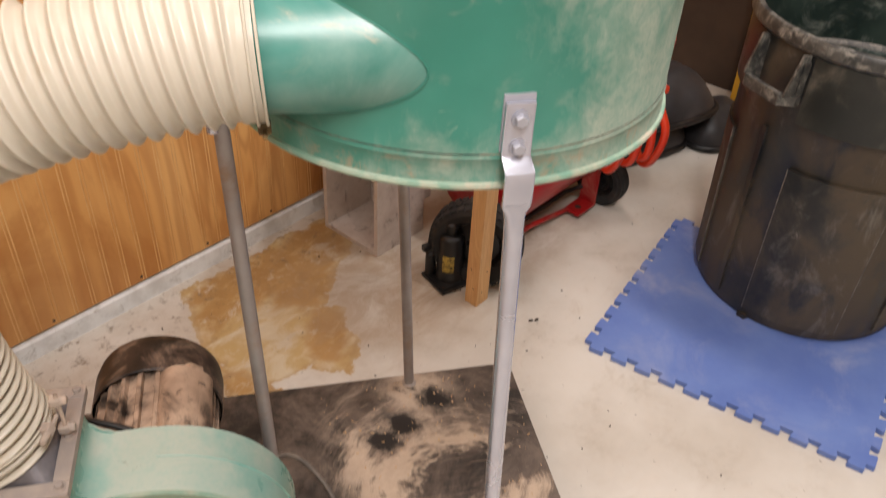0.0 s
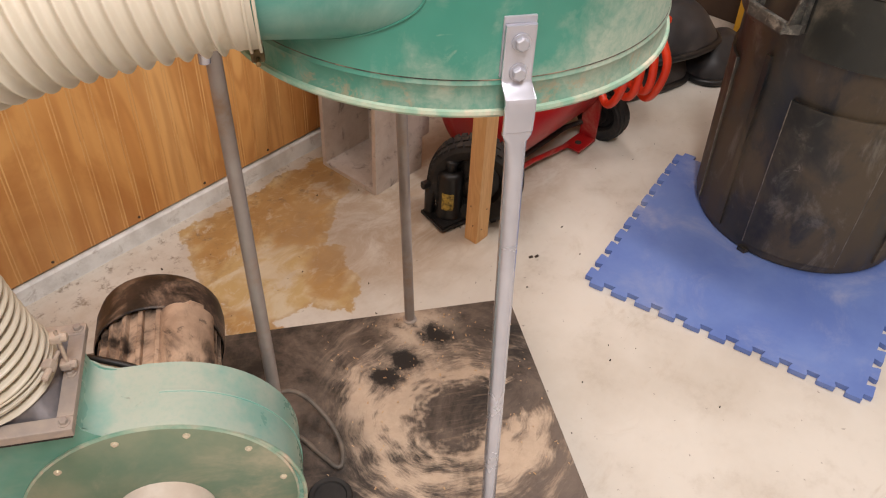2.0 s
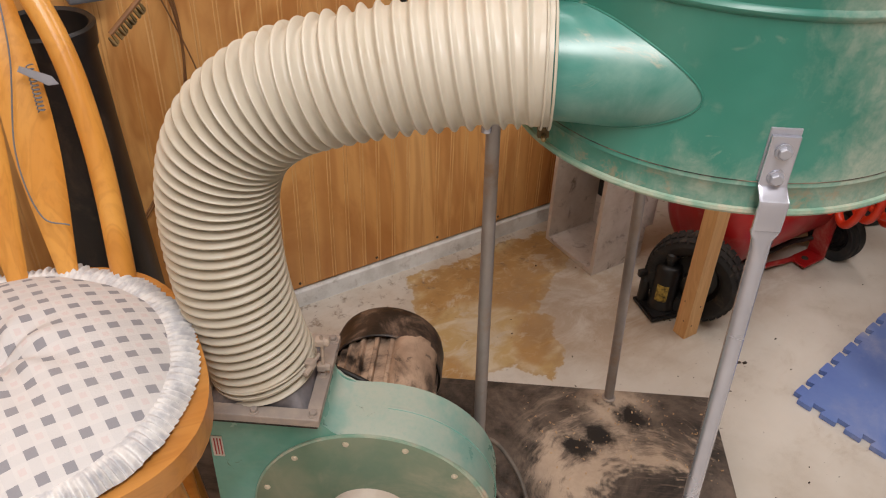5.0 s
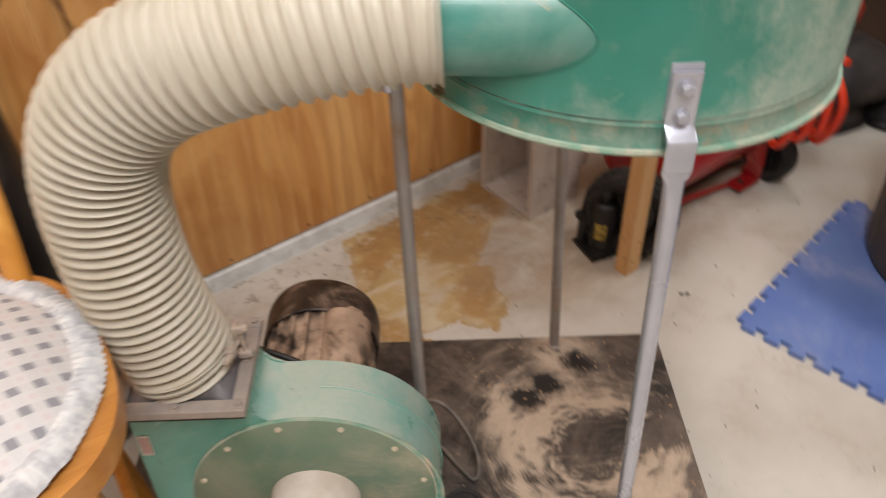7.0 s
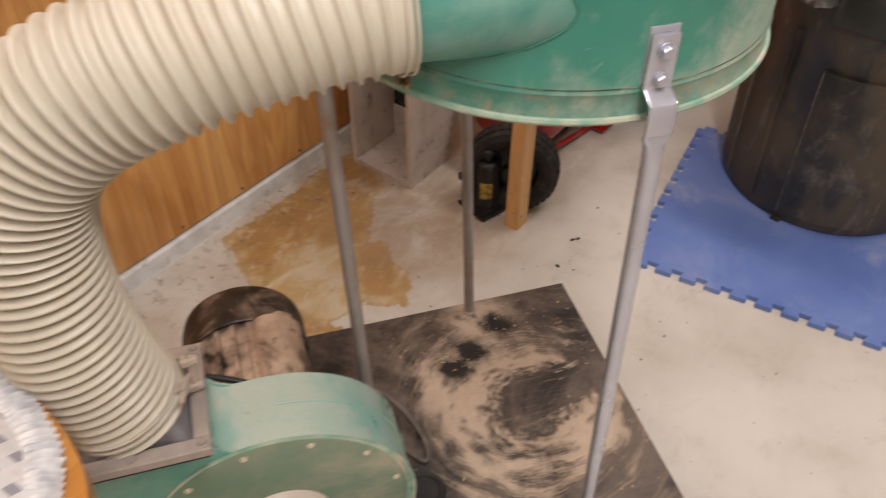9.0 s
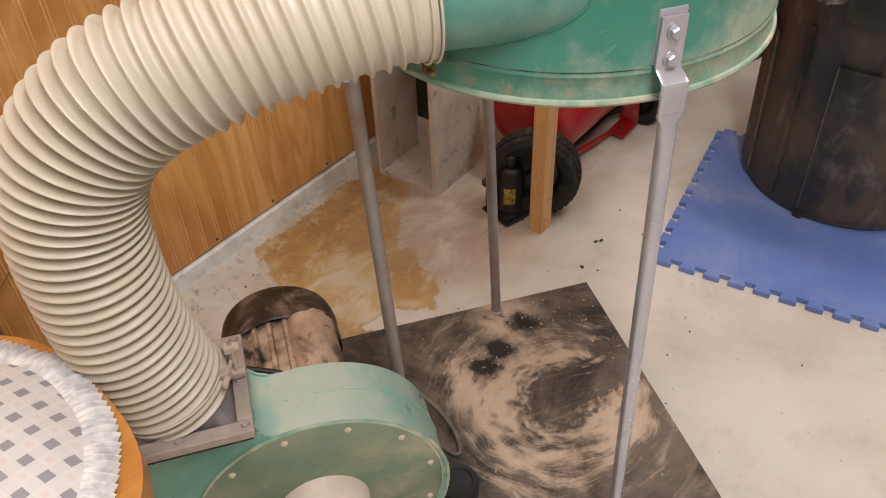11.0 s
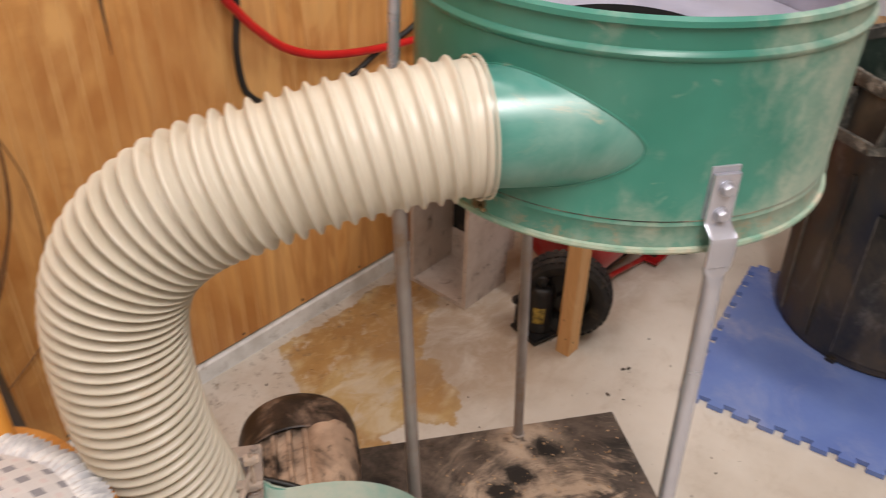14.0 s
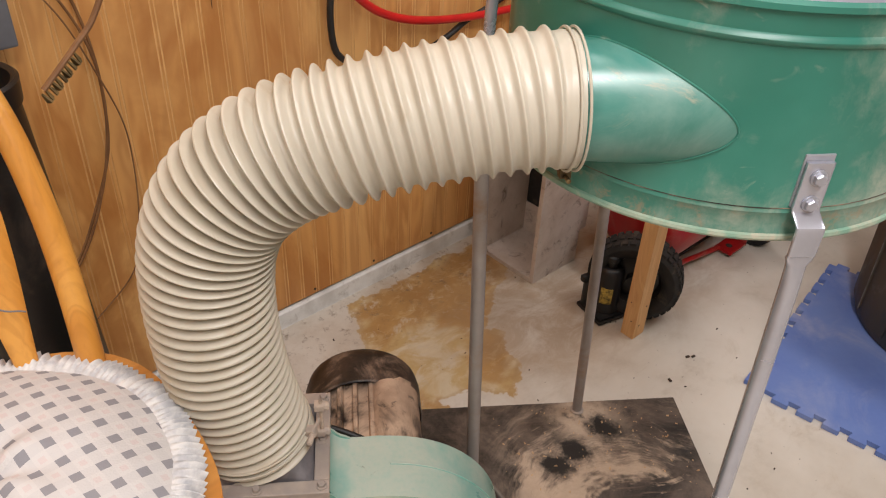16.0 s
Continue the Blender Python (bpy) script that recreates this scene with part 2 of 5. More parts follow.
def make_drum_paint():
    """Dark green enamel; dust sticks in mottled patches, most towards the lower edge and on one side."""
    k = Mat("green_enamel", 0.3)
    x, y, z = k.xyz()
    col = k.mix(k.band(k.noise(4, 4), 0.35, 0.7), rgb(30, 112, 96), rgb(52, 131, 115))
    broad = k.noise(6.5, 4, 0.55)
    mid = k.noise(17, 6, 0.6, k.coords((1, 1, 0.6)), 0.7)
    fine = k.noise(46, 7, 0.7, dist=0.5)
    grain = k.noise(190, 3)
    side = k.band(x, -0.06, 0.19, 0.0, 0.26)
    low = k.band(z, 0.855, 0.94, 0.09, 0.0)
    f = k.math("ADD", k.math("ADD", k.math("MULTIPLY", broad, 0.5), k.math("MULTIPLY", mid, 0.45)), k.math("ADD", side, low))
    f = k.math("ADD", f, k.math("MULTIPLY_ADD", fine, 0.25, -0.08))
    f = k.math("MULTIPLY", k.band(f, 0.53, 0.80), k.band(grain, 0.2, 0.6, 0.6, 0.95))
    film = k.band(k.noise(2.6, 6, 0.6), 0.3, 0.75, 0.02, 0.13)
    col = k.mix(k.math("MAXIMUM", k.math("MULTIPLY", f, k.band(k.noise(28, 8, 0.75, dist=0.6), 0.30, 0.62, 0.40, 0.80)), film), col, rgb(170, 173, 158))
    # a pale rubbed smudge and a few curved wipe marks
    sx, sz = k.math("MULTIPLY_ADD", x, 1.0, 0.046), k.math("SUBTRACT", z, 0.905)
    q = k.math("SQRT", k.math("ADD", k.math("MULTIPLY", sx, sx), k.math("MULTIPLY", k.math("MULTIPLY", sz, sz), 3.0)))
    smudge = k.math("MULTIPLY", k.band(k.math("ADD", q, k.math("MULTIPLY_ADD", fine, 0.10, -0.05)), 0.002, 0.017, 1.0, 0.0), k.band(y, -0.15, -0.2))
    wipes = k.band(k.noise(11, 4, 0.5, k.coords((1, 1, 2.2), (0.5, 0, 0)), 2.4), 0.64, 0.74, 0.0, 0.30)
    col = k.mix(k.math("MAXIMUM", k.math("MULTIPLY", k.math("MULTIPLY", smudge, k.band(fine, 0.42, 0.6)), 0.5), wipes), col, rgb(186, 184, 166))
    rust = k.math("MULTIPLY", k.band(k.noise(24, 7, 0.72, dist=0.5), 0.52, 0.62), k.band(z, 0.866, 0.886, 1.0, 0.0))
    col = k.mix(k.math("MULTIPLY", rust, 0.5), col, rgb(168, 134, 106))
    k.rough(k.math("MULTIPLY_ADD", f, 0.4, 0.34))
    return k.color(col).bump(k.math("ADD", grain, k.noise(9, 3)), 0.06, 0.0012).m


M_CURB = worn("white_concrete_curb", rgb(226, 226, 224), rgb(202, 200, 196), 18, 0.75, 0, rgb(128, 114, 98), 0.3, 26, 0.5)
M_GREEN = make_drum_paint()
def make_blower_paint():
    """Green enamel; films of fine dust with hard edges where it has been wiped; overhead sheen painted on top."""
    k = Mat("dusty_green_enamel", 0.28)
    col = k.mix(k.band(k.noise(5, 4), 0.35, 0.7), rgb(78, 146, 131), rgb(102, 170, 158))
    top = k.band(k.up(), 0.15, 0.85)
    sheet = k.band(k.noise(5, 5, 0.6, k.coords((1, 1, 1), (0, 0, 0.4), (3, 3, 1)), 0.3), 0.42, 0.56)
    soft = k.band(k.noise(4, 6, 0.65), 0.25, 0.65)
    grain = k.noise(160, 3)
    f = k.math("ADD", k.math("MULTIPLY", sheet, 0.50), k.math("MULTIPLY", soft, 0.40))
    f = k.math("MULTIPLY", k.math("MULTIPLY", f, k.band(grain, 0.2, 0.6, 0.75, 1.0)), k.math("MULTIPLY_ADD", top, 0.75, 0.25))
    # sheen of the overhead light put into the colour of upward faces
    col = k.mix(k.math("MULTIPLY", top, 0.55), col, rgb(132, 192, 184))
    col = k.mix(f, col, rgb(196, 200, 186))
    marks = k.math("MULTIPLY", k.band(k.noise(26, 6, 0.7, dist=0.6), 0.66, 0.70), 0.6)
    col = k.mix(marks, col, rgb(74, 84, 58))
    k.rough(k.math("MULTIPLY_ADD", f, 0.4, 0.20))
    k.b.inputs["Specular IOR Level"].default_value = 0.7
    return k.color(col).bump(grain, 0.03, 0.001).m


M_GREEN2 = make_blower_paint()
M_RIM = worn("chipped_green_edge", rgb(120, 160, 140), rgb(172, 184, 164), 30, 0.45, 0, rgb(204, 184, 164), 0.62, 22, 0.2)
def make_pipe_paint():
    """Glossy green enamel with a thin dust haze and a few tan stains."""
    k = Mat("green_pipe_enamel", 0.2)
    k.b.inputs["Specular IOR Level"].default_value = 0.75
    col = k.mix(k.band(k.noise(5, 4), 0.35, 0.7), rgb(52, 124, 112), rgb(76, 146, 136))
    haze = k.band(k.noise(9, 7, 0.65, dist=0.7), 0.40, 0.75, 0.0, 0.40)
    tan = k.band(k.noise(13, 7, 0.7, k.coords((0.7, 1, 1.5), (0, 0, 0), (1, 4, 2)), 0.8), 0.60, 0.74, 0.0, 0.65)
    col = k.mix(haze, col, rgb(160, 184, 174))
    col = k.mix(tan, col, rgb(186, 170, 146))
    k.rough(k.math("MULTIPLY_ADD", k.math("MAXIMUM", haze, tan), 0.35, 0.27))
    return k.color(col).bump(k.noise(8, 3), 0.05, 0.002).m


M_PIPE = make_pipe_paint()
M_COVER = worn("dusty_cover_plate", rgb(96, 124, 104), rgb(128, 138, 116), 9, 0.30, 0, rgb(164, 160, 138), 0.62, 7, 0.05)
M_STEEL = worn("zinc_steel", rgb(182, 183, 192), rgb(158, 159, 168), 16, 0.35, 0.45, None)
M_TUBE = worn("grey_steel_tube", rgb(202, 204, 216), rgb(182, 184, 196), 6, 0.27, 0.7, rgb(168, 146, 128), 0.12, 9, 0.05)
M_SCREW = worn("dull_zinc_screw", rgb(222, 212, 192), rgb(188, 176, 154), 60, 0.35, 0.4)
M_TUBEDUST = worn("dust_coated_steel_tube", rgb(168, 162, 160), rgb(146, 138, 134), 7, 0.42, 0.4, rgb(156, 132, 112), 0.62, 10, 0.08)
M_GALV = worn("galvanised_inside", rgb(176, 176, 190), rgb(150, 150, 166), 9, 0.45, 0.35, DUST, 0.2, 9)
M_HOSE = worn("cream_hose_plastic", rgb(199, 191, 175), rgb(187, 177, 158), 5, 0.36, 0, rgb(184, 166, 138), 0.22, 16, 0.04)
M_HOSE.node_tree.nodes["Principled BSDF"].inputs["Subsurface Weight"].default_value = 0.01
M_BLACK = worn("black_plastic", rgb(18, 17, 18), rgb(30, 28, 28), 9, 0.42, 0, rgb(92, 78, 66), 0.32, 8)
M_RUBBER = worn("black_rubber", rgb(26, 25, 25), rgb(44, 41, 39), 22, 0.75, 0, rgb(110, 94, 78), 0.3, 16)
# near-black colour stands in for the unlit depth of the drum's opening
M_HOLE = worn("opening_dark", rgb(9, 9, 10), rgb(14, 13, 13), 9, 0.9)
M_DUSTBLACK = worn("dust_covered_black_metal", rgb(20, 18, 18), rgb(64, 52, 46), 16, 0.45, 0, rgb(172, 146, 126), 0.55, 15, 0.3)
def make_motor_dust():
    """Black casting under a felt of brown dust, chipped and rubbed through in runs."""
    k = Mat("dust_covered_motor", 0.6)
    dust = k.mix(k.band(k.noise(14, 5), 0.3, 0.7), rgb(204, 176, 152), rgb(162, 136, 115))
    bare = k.mix(k.noise(20, 4), rgb(22, 19, 18), rgb(60, 49, 43))
    run = k.noise(17, 7, 0.65, k.coords((1, 0.5, 1), (0, 0, 0.2)), 0.8)
    chip = k.band(k.noise(34, 6, 0.7, dist=0.8), 0.58, 0.66)
    f = k.math("MULTIPLY", k.band(run, 0.32, 0.56), k.math("SUBTRACT", 1.0, k.math("MULTIPLY", chip, 0.6)))
    k.rough(k.math("MULTIPLY_ADD", f, 0.4, 0.45))
    return k.color(k.mix(f, bare, dust)).bump(k.math("ADD", f, k.noise(120, 4)), 0.35, 0.001).m


M_MOTOR = make_motor_dust()
M_FLANGE = worn("dusty_grey_flange", rgb(152, 142, 136), rgb(178, 164, 152), 14, 0.6, 0.2, rgb(202, 180, 160), 0.55, 12, 0.2)
M_ADAPT = worn("scraped_zinc_adapter", rgb(150, 146, 150), rgb(104, 100, 102), 14, 0.38, 0.4, rgb(176, 158, 144), 0.55, 12)
def make_bin():
    """Black plastic under brown dust that has run and been rubbed off in upright streaks."""
    k = Mat("charcoal_bin_plastic", 0.42)
    col = k.mix(k.band(k.noise(6, 4), 0.35, 0.7), rgb(14, 20, 24), rgb(30, 36, 40))
    cloud = k.noise(4.5, 7, 0.6, k.coords((1, 1, 0.6)), 0.5)
    rub = k.noise(14, 7, 0.7, k.coords((1, 1, 0.6), (0, 0, 0), (4, 0, 0)), 0.7)
    f = k.math("MULTIPLY", k.band(cloud, 0.36, 0.58), k.band(rub, 0.32, 0.52, 0.2, 1.0))
    col = k.mix(k.math("MULTIPLY", f, 0.86), col, rgb(84, 73, 58))
    chalk = k.band(k.noise(9, 8, 0.7, k.coords((1, 1, 0.5), (0, 0, 0), (7, 1, 3)), 0.9), 0.52, 0.72, 0.0, 0.42)
    scuff = k.band(k.noise(26, 8, 0.75, k.coords((1, 1, 0.7), (0, 0, 0), (0, 7, 2)), 0.8), 0.63, 0.76, 0.0, 0.55)
    col = k.mix(k.math("MAXIMUM", chalk, scuff), col, rgb(138, 134, 126))
    k.rough(k.math("MULTIPLY_ADD", f, 0.35, 0.36))
    return k.color(col).bump(k.noise(60, 5), 0.15, 0.001).m


M_BIN = make_bin()
# scuffs are real; the green tint is reflected light put into the base colour
M_BININ = worn("scuffed_bin_inside", rgb(26, 40, 36), rgb(48, 62, 56), 7, 0.4, 0, rgb(132, 138, 128), 0.46, 12)
M_BINBAND = worn("clean_bin_plastic", rgb(28, 32, 31), rgb(50, 51, 47), 8, 0.38, 0, rgb(100, 94, 82), 0.46, 9)
M_BINRIM = worn("dusty_bin_rim", rgb(46, 47, 46), rgb(78, 77, 73), 30, 0.4, 0, rgb(150, 146, 136), 0.55, 46)
M_BINEDGE = worn("scuffed_bin_edge", rgb(70, 68, 64), rgb(112, 106, 98), 30, 0.5, 0, rgb(150, 142, 132), 0.5, 40)
M_MAT = worn("blue_foam", rgb(90, 115, 181), rgb(106, 131, 191), 4, 0.55, 0, rgb(146, 156, 192), 0.42, 5, 0.25)
M_WHITEBOX = worn("spattered_white_board", rgb(208, 196, 186), rgb(188, 172, 160), 12, 0.55, 0, rgb(84, 68, 56), 0.34, 30)
M_RED = worn("red_enamel", rgb(170, 30, 30), rgb(146, 24, 26), 7, 0.3, 0, rgb(170, 120, 104), 0.35, 8)
M_ORANGE = worn("orange_red_hose", rgb(226, 70, 36), rgb(212, 56, 30), 9, 0.35)
M_REDHOSE = worn("red_rubber_hose", rgb(206, 38, 36), rgb(184, 30, 30), 9, 0.3)
M_CABLE = worn("black_cable", rgb(26, 25, 25), rgb(40, 38, 36), 12, 0.5)
M_GREYCABLE = worn("dusty_grey_cable", rgb(86, 80, 74), rgb(120, 108, 96), 20, 0.6)
M_WIRE = worn("brown_wire", rgb(138, 98, 62), rgb(112, 76, 48), 12, 0.45)
M_BRASS = worn("brass_bristle", rgb(140, 116, 76), rgb(84, 70, 46), 40, 0.45, 0.5)
M_GREYBAG = worn("charcoal_fabric", rgb(42, 41, 43), rgb(62, 59, 60), 8, 0.5, 0, rgb(112, 102, 94), 0.28, 6, 0.3)
M_CEIL = worn("ceiling_paint", rgb(214, 208, 198), rgb(204, 198, 188), 3, 0.8)
M_BACKWALL = worn("dull_brown_wall", rgb(74, 56, 42), rgb(54, 41, 31), 3, 0.8)
M_YELLOW = worn("yellow_paint", rgb(214, 164, 52), rgb(196, 146, 44), 8, 0.5, 0, rgb(120, 96, 60), 0.3, 10)
M_LABEL = worn("yellow_label", rgb(188, 160, 72), rgb(44, 38, 26), 90, 0.5)
M_WHITETAG = worn("white_tag", rgb(214, 206, 198), rgb(196, 188, 180), 30, 0.5)
M_REDINK = worn("red_print", rgb(168, 46, 44), rgb(150, 40, 40), 30, 0.5)
M_GREYBOX = worn("grey_metal_box", rgb(120, 122, 128), rgb(104, 106, 112), 10, 0.5, 0.3)
M_CHIP = worn("wood_chip", rgb(206, 176, 140), rgb(176, 142, 104), 60, 0.85)
M_SPECK = worn("dark_debris", rgb(70, 58, 48), rgb(50, 42, 36), 60, 0.9)
M_COLLAR = worn("dusty_white_collar", rgb(222, 210, 198), rgb(204, 188, 174), 14, 0.6, 0, rgb(190, 166, 146), 0.4, 10)
M_TAPE = worn("paper_white", rgb(222, 218, 210), rgb(208, 204, 196), 6, 0.7)


def make_board():
    """Black board with sawdust in swirls round the place where the bag stood."""
    k = Mat("black_board_with_sawdust", 0.55)
    x, y, z = k.xyz()
    warp = k.noise(6, 3, 0.5)
    fine = k.noise(38, 8, 0.75)
    cx, cy = 0.058, 0.022
    dx, dy = k.math("SUBTRACT", x, cx), k.math("SUBTRACT", y, cy)
    r = k.math("SQRT", k.math("ADD", k.math("MULTIPLY", dx, dx), k.math("MULTIPLY", dy, dy)))
    a = k.math("ARCTAN2", dy, dx)
    rw = k.math("ADD", r, k.math("MULTIPLY_ADD", warp, 0.09, -0.045))
    # streaks that run round the centre
    comb = k.t.nodes.new("ShaderNodeCombineXYZ")
    k.link(k.math("MULTIPLY", rw, 30.0), comb.inputs[0])
    k.link(k.math("MULTIPLY", k.math("SINE", a), 1.0), comb.inputs[1])
    k.link(k.math("MULTIPLY", k.math("COSINE", a), 1.0), comb.inputs[2])
    streak = k.noise(1.0, 6, 0.66, comb.outputs[0])
    comb2 = k.t.nodes.new("ShaderNodeCombineXYZ")
    k.link(k.math("MULTIPLY", rw, 125.0), comb2.inputs[0])
    k.link(k.math("MULTIPLY", k.math("SINE", a), 4.0), comb2.inputs[1])
    k.link(k.math("MULTIPLY", k.math("COSINE", a), 4.0), comb2.inputs[2])
    hair = k.noise(1.0, 4, 0.7, comb2.outputs[0])
    turn = k.math("ADD", a, k.math("MULTIPLY", warp, 0.9))
    gap = k.math("ABSOLUTE", k.math("SUBTRACT", turn, 0.75))
    ringy = k.math("MULTIPLY", k.band(rw, 0.062, 0.100), k.band(rw, 0.150, 0.215, 1.0, 0.0))
    ringy = k.math("MULTIPLY", ringy, k.band(gap, 0.15, 0.75, 0.25, 1.0))
    # dark strokes swept out of the ring towards the far side
    u = k.math("MULTIPLY_ADD", dx, 0.961, k.math("MULTIPLY", dy, 0.276))
    v = k.math("MULTIPLY_ADD", dx, -0.276, k.math("MULTIPLY", dy, 0.961))
    v = k.math("ADD", v, k.math("MULTIPLY_ADD", warp, 0.05, -0.025))
    comb3 = k.t.nodes.new("ShaderNodeCombineXYZ")
    k.link(k.math("MULTIPLY", u, 9.0), comb3.inputs[0])
    k.link(k.math("MULTIPLY", v, 62.0), comb3.inputs[1])
    stroke = k.noise(1.0, 5, 0.62, comb3.outputs[0])
    swept = k.math("MULTIPLY", k.band(k.math("ABSOLUTE", v), 0.018, 0.060, 1.0, 0.0), k.band(u, -0.07, 0.03))
    swept = k.math("MULTIPLY", swept, k.band(stroke, 0.36, 0.56))
    # a loose drift beside the wiped spots
    drift = k.math("MULTIPLY", k.band(k.math("ABSOLUTE", k.math("ADD", x, 0.095)), 0.03, 0.11, 1.0, 0.0), k.band(k.math("ABSOLUTE", k.math("SUBTRACT", y, 0.075)), 0.06, 0.14, 1.0, 0.0))
    f = k.math("ADD", k.math("MULTIPLY", ringy, 0.38), k.math("MULTIPLY_ADD", streak, 2.2, -1.03))
    heap = k.math("MULTIPLY", k.band(k.math("ABSOLUTE", k.math("SUBTRACT", x, 0.15)), 0.02, 0.09, 1.0, 0.0), k.band(k.math("ABSOLUTE", k.math("ADD", y, 0.055)), 0.02, 0.09, 1.0, 0.0))
    f = k.math("ADD", f, k.math("MULTIPLY_ADD", drift, 0.22, k.math("MULTIPLY", heap, 0.28)))
    f = k.math("ADD", f, k.math("MULTIPLY_ADD", fine, 0.6, -0.30))
    f = k.math("ADD", f, k.math("MULTIPLY_ADD", hair, 1.05, -0.52))
    f = k.math("ADD", f, k.math("MULTIPLY_ADD", k.noise(8, 5, 0.6, k.coords((1, 1, 1), (0, 0, 0), (2, 5, 0))), 0.8, -0.42))
    f = k.math("SUBTRACT", f, k.math("MULTIPLY", swept, 0.7))
    cover = k.math("MULTIPLY", k.band(f, 0.06, 0.66), 0.97)
    # hardly any dust towards the blower end and along the far edge
    xw = k.math("ADD", x, k.math("MULTIPLY_ADD", warp, 0.16, -0.08))
    cover = k.math("MULTIPLY", cover, k.band(rw, 0.02, 0.07, 0.1, 1.0))
    cover = k.math("MULTIPLY", cover, k.band(xw, -0.19, -0.10, 0.05, 1.0))
    cover = k.math("MULTIPLY", cover, k.band(k.math("ADD", r, k.math("MULTIPLY_ADD", warp, 0.10, -0.05)), 0.20, 0.29, 1.0, 0.35))
    film = k.math("MULTIPLY", k.band(k.noise(7, 8, 0.72, dist=0.5), 0.34, 0.68), 0.62)
    scratch = k.band(k.noise(1.0, 5, 0.7, k.coords((9, 120, 1), (0, 0, 0.25))), 0.5, 0.75)
    base = k.mix(k.band(k.noise(14, 6), 0.35, 0.7), rgb(14, 13, 12), rgb(38, 34, 32))
    base = k.mix(film, base, rgb(138, 121, 108))
    base = k.mix(k.math("MULTIPLY", scratch, k.band(r, 0.05, 0.13, 0.55, 0.12)), base, rgb(150, 130, 112))

    # two dark spots wiped bare
    def spot(sx, sy, rad):
        ex, ey = k.math("SUBTRACT", x, sx), k.math("SUBTRACT", y, sy)
        q = k.math("SQRT", k.math("ADD", k.math("MULTIPLY", ex, ex), k.math("MULTIPLY", ey, ey)))
        q = k.math("ADD", q, k.math("MULTIPLY_ADD", k.noise(24, 7, 0.75), 0.09, -0.045))
        return k.band(q, rad * 0.40, rad * 1.25, 1.0, 0.0)

    bare = k.math("MAXIMUM", spot(0.065, 0.212, 0.038), k.math("MAXIMUM", spot(-0.006, 0.160, 0.040), spot(-0.044, 0.132, 0.036)))
    near = k.math("MULTIPLY", spot(0.035, 0.235, 0.075), 0.85)
    cover = k.math("MAXIMUM", cover, k.math("MULTIPLY", near, k.band(fine, 0.3, 0.5)))
    cover = k.math("MULTIPLY", cover, k.math("SUBTRACT", 1.0, bare))
    base = k.mix(k.math("MULTIPLY", bare, 0.95), base, rgb(10, 9, 9))
    dust = k.mix(k.noise(60, 4), rgb(212, 192, 170), rgb(174, 152, 132))
    k.color(k.mix(cover, base, dust))
    k.rough(k.math("MULTIPLY_ADD", cover, 0.4, 0.5))
    return k.bump(k.math("ADD", k.math("MULTIPLY", cover, 1.0), k.math("MULTIPLY", fine, 0.5)), 0.6, 0.004).m


M_BOARD = make_board()


def make_cushion():
    """White cotton with rows of small grey squares and faint pink ones."""
    k = Mat("checked_cotton", 0.9)
    x, y, z = k.xyz(k.coords((1, 1, 1), (0, 0, radians(-12))))
    P = 0.0257

    def row(v, off, half):
        f = k.math("FRACT", k.math("ADD", k.math("DIVIDE", v, P), off))
        return k.math("LESS_THAN", k.math("ABSOLUTE", k.math("SUBTRACT", f, 0.5)), half)

    grey = k.math("MULTIPLY", row(x, 0.66, 0.22), row(y, 0.08, 0.20))
    pink = k.math("MULTIPLY", row(x, 0.16, 0.13), row(y, 0.58, 0.13))
    band = k.math("MAXIMUM", row(x, 0.66, 0.22), row(y, 0.08, 0.20))
    weave = k.noise(420, 2)
    col = k.mix(k.math("MULTIPLY", band, 0.25), rgb(210, 206, 204), rgb(190, 188, 190))
    col = k.mix(k.math("MULTIPLY", pink, 0.22), col, rgb(206, 160, 160))
    col = k.mix(k.math("MULTIPLY", grey, 0.75), col, rgb(112, 112, 122))
    col = k.mix(k.math("MULTIPLY", k.band(k.noise(7, 4), 0.5, 0.8), 0.25), col, rgb(176, 166, 158))
    k.color(col)
    return k.bump(k.math("ADD", k.math("MULTIPLY", k.noise(11, 3), 4.0), weave), 0.35, 0.002).m


M_CUSHION = make_cushion()
M_FRILL = worn("grey_white_frill", rgb(224, 222, 220), rgb(186, 186, 190), 60, 0.9, 0, None, bump=0.4)


# ---- mesh helpers ----
def part(name, bm, material, parent=None, label="", smooth=False, m=None):
    me = bpy.data.meshes.new(name)
    bmesh.ops.recalc_face_normals(bm, faces=bm.faces)
    if smooth:
        for f in bm.faces:
            f.smooth = True
    bm.to_mesh(me)
    bm.free()
    me.materials.append(material)
    if smooth:
        me.set_sharp_from_angle(angle=radians(38))
    ob = new(name, me)
    if parent is not None:
        ob.parent = parent
    if m is not None:
        ob.matrix_basis = m
    if label:
        ob["label"] = label
    return ob


def thing(name, m, label, category, group="", kind=""):
    ob = new(name)
    ob.empty_display_size = 0.05
    ob.matrix_world = m
    return tagged(ob, label, category, group, kind)


def box(x0, x1, y0, y1, z0, z1, bevel=0.0, seg=2, bm=None):
    b = bmesh.new() if bm is None else bm
    r = bmesh.ops.create_cube(b, size=1.0, matrix=Matrix.Translation(((x0 + x1) / 2, (y0 + y1) / 2, (z0 + z1) / 2)) @ Matrix.Diagonal((x1 - x0, y1 - y0, z1 - z0, 1)))
    if bevel:
        es = list({e for v in r["verts"] for e in v.link_edges})
        bmesh.ops.bevel(b, geom=es, offset=bevel, segments=seg, affect="EDGES", profile=0.6)
    return b


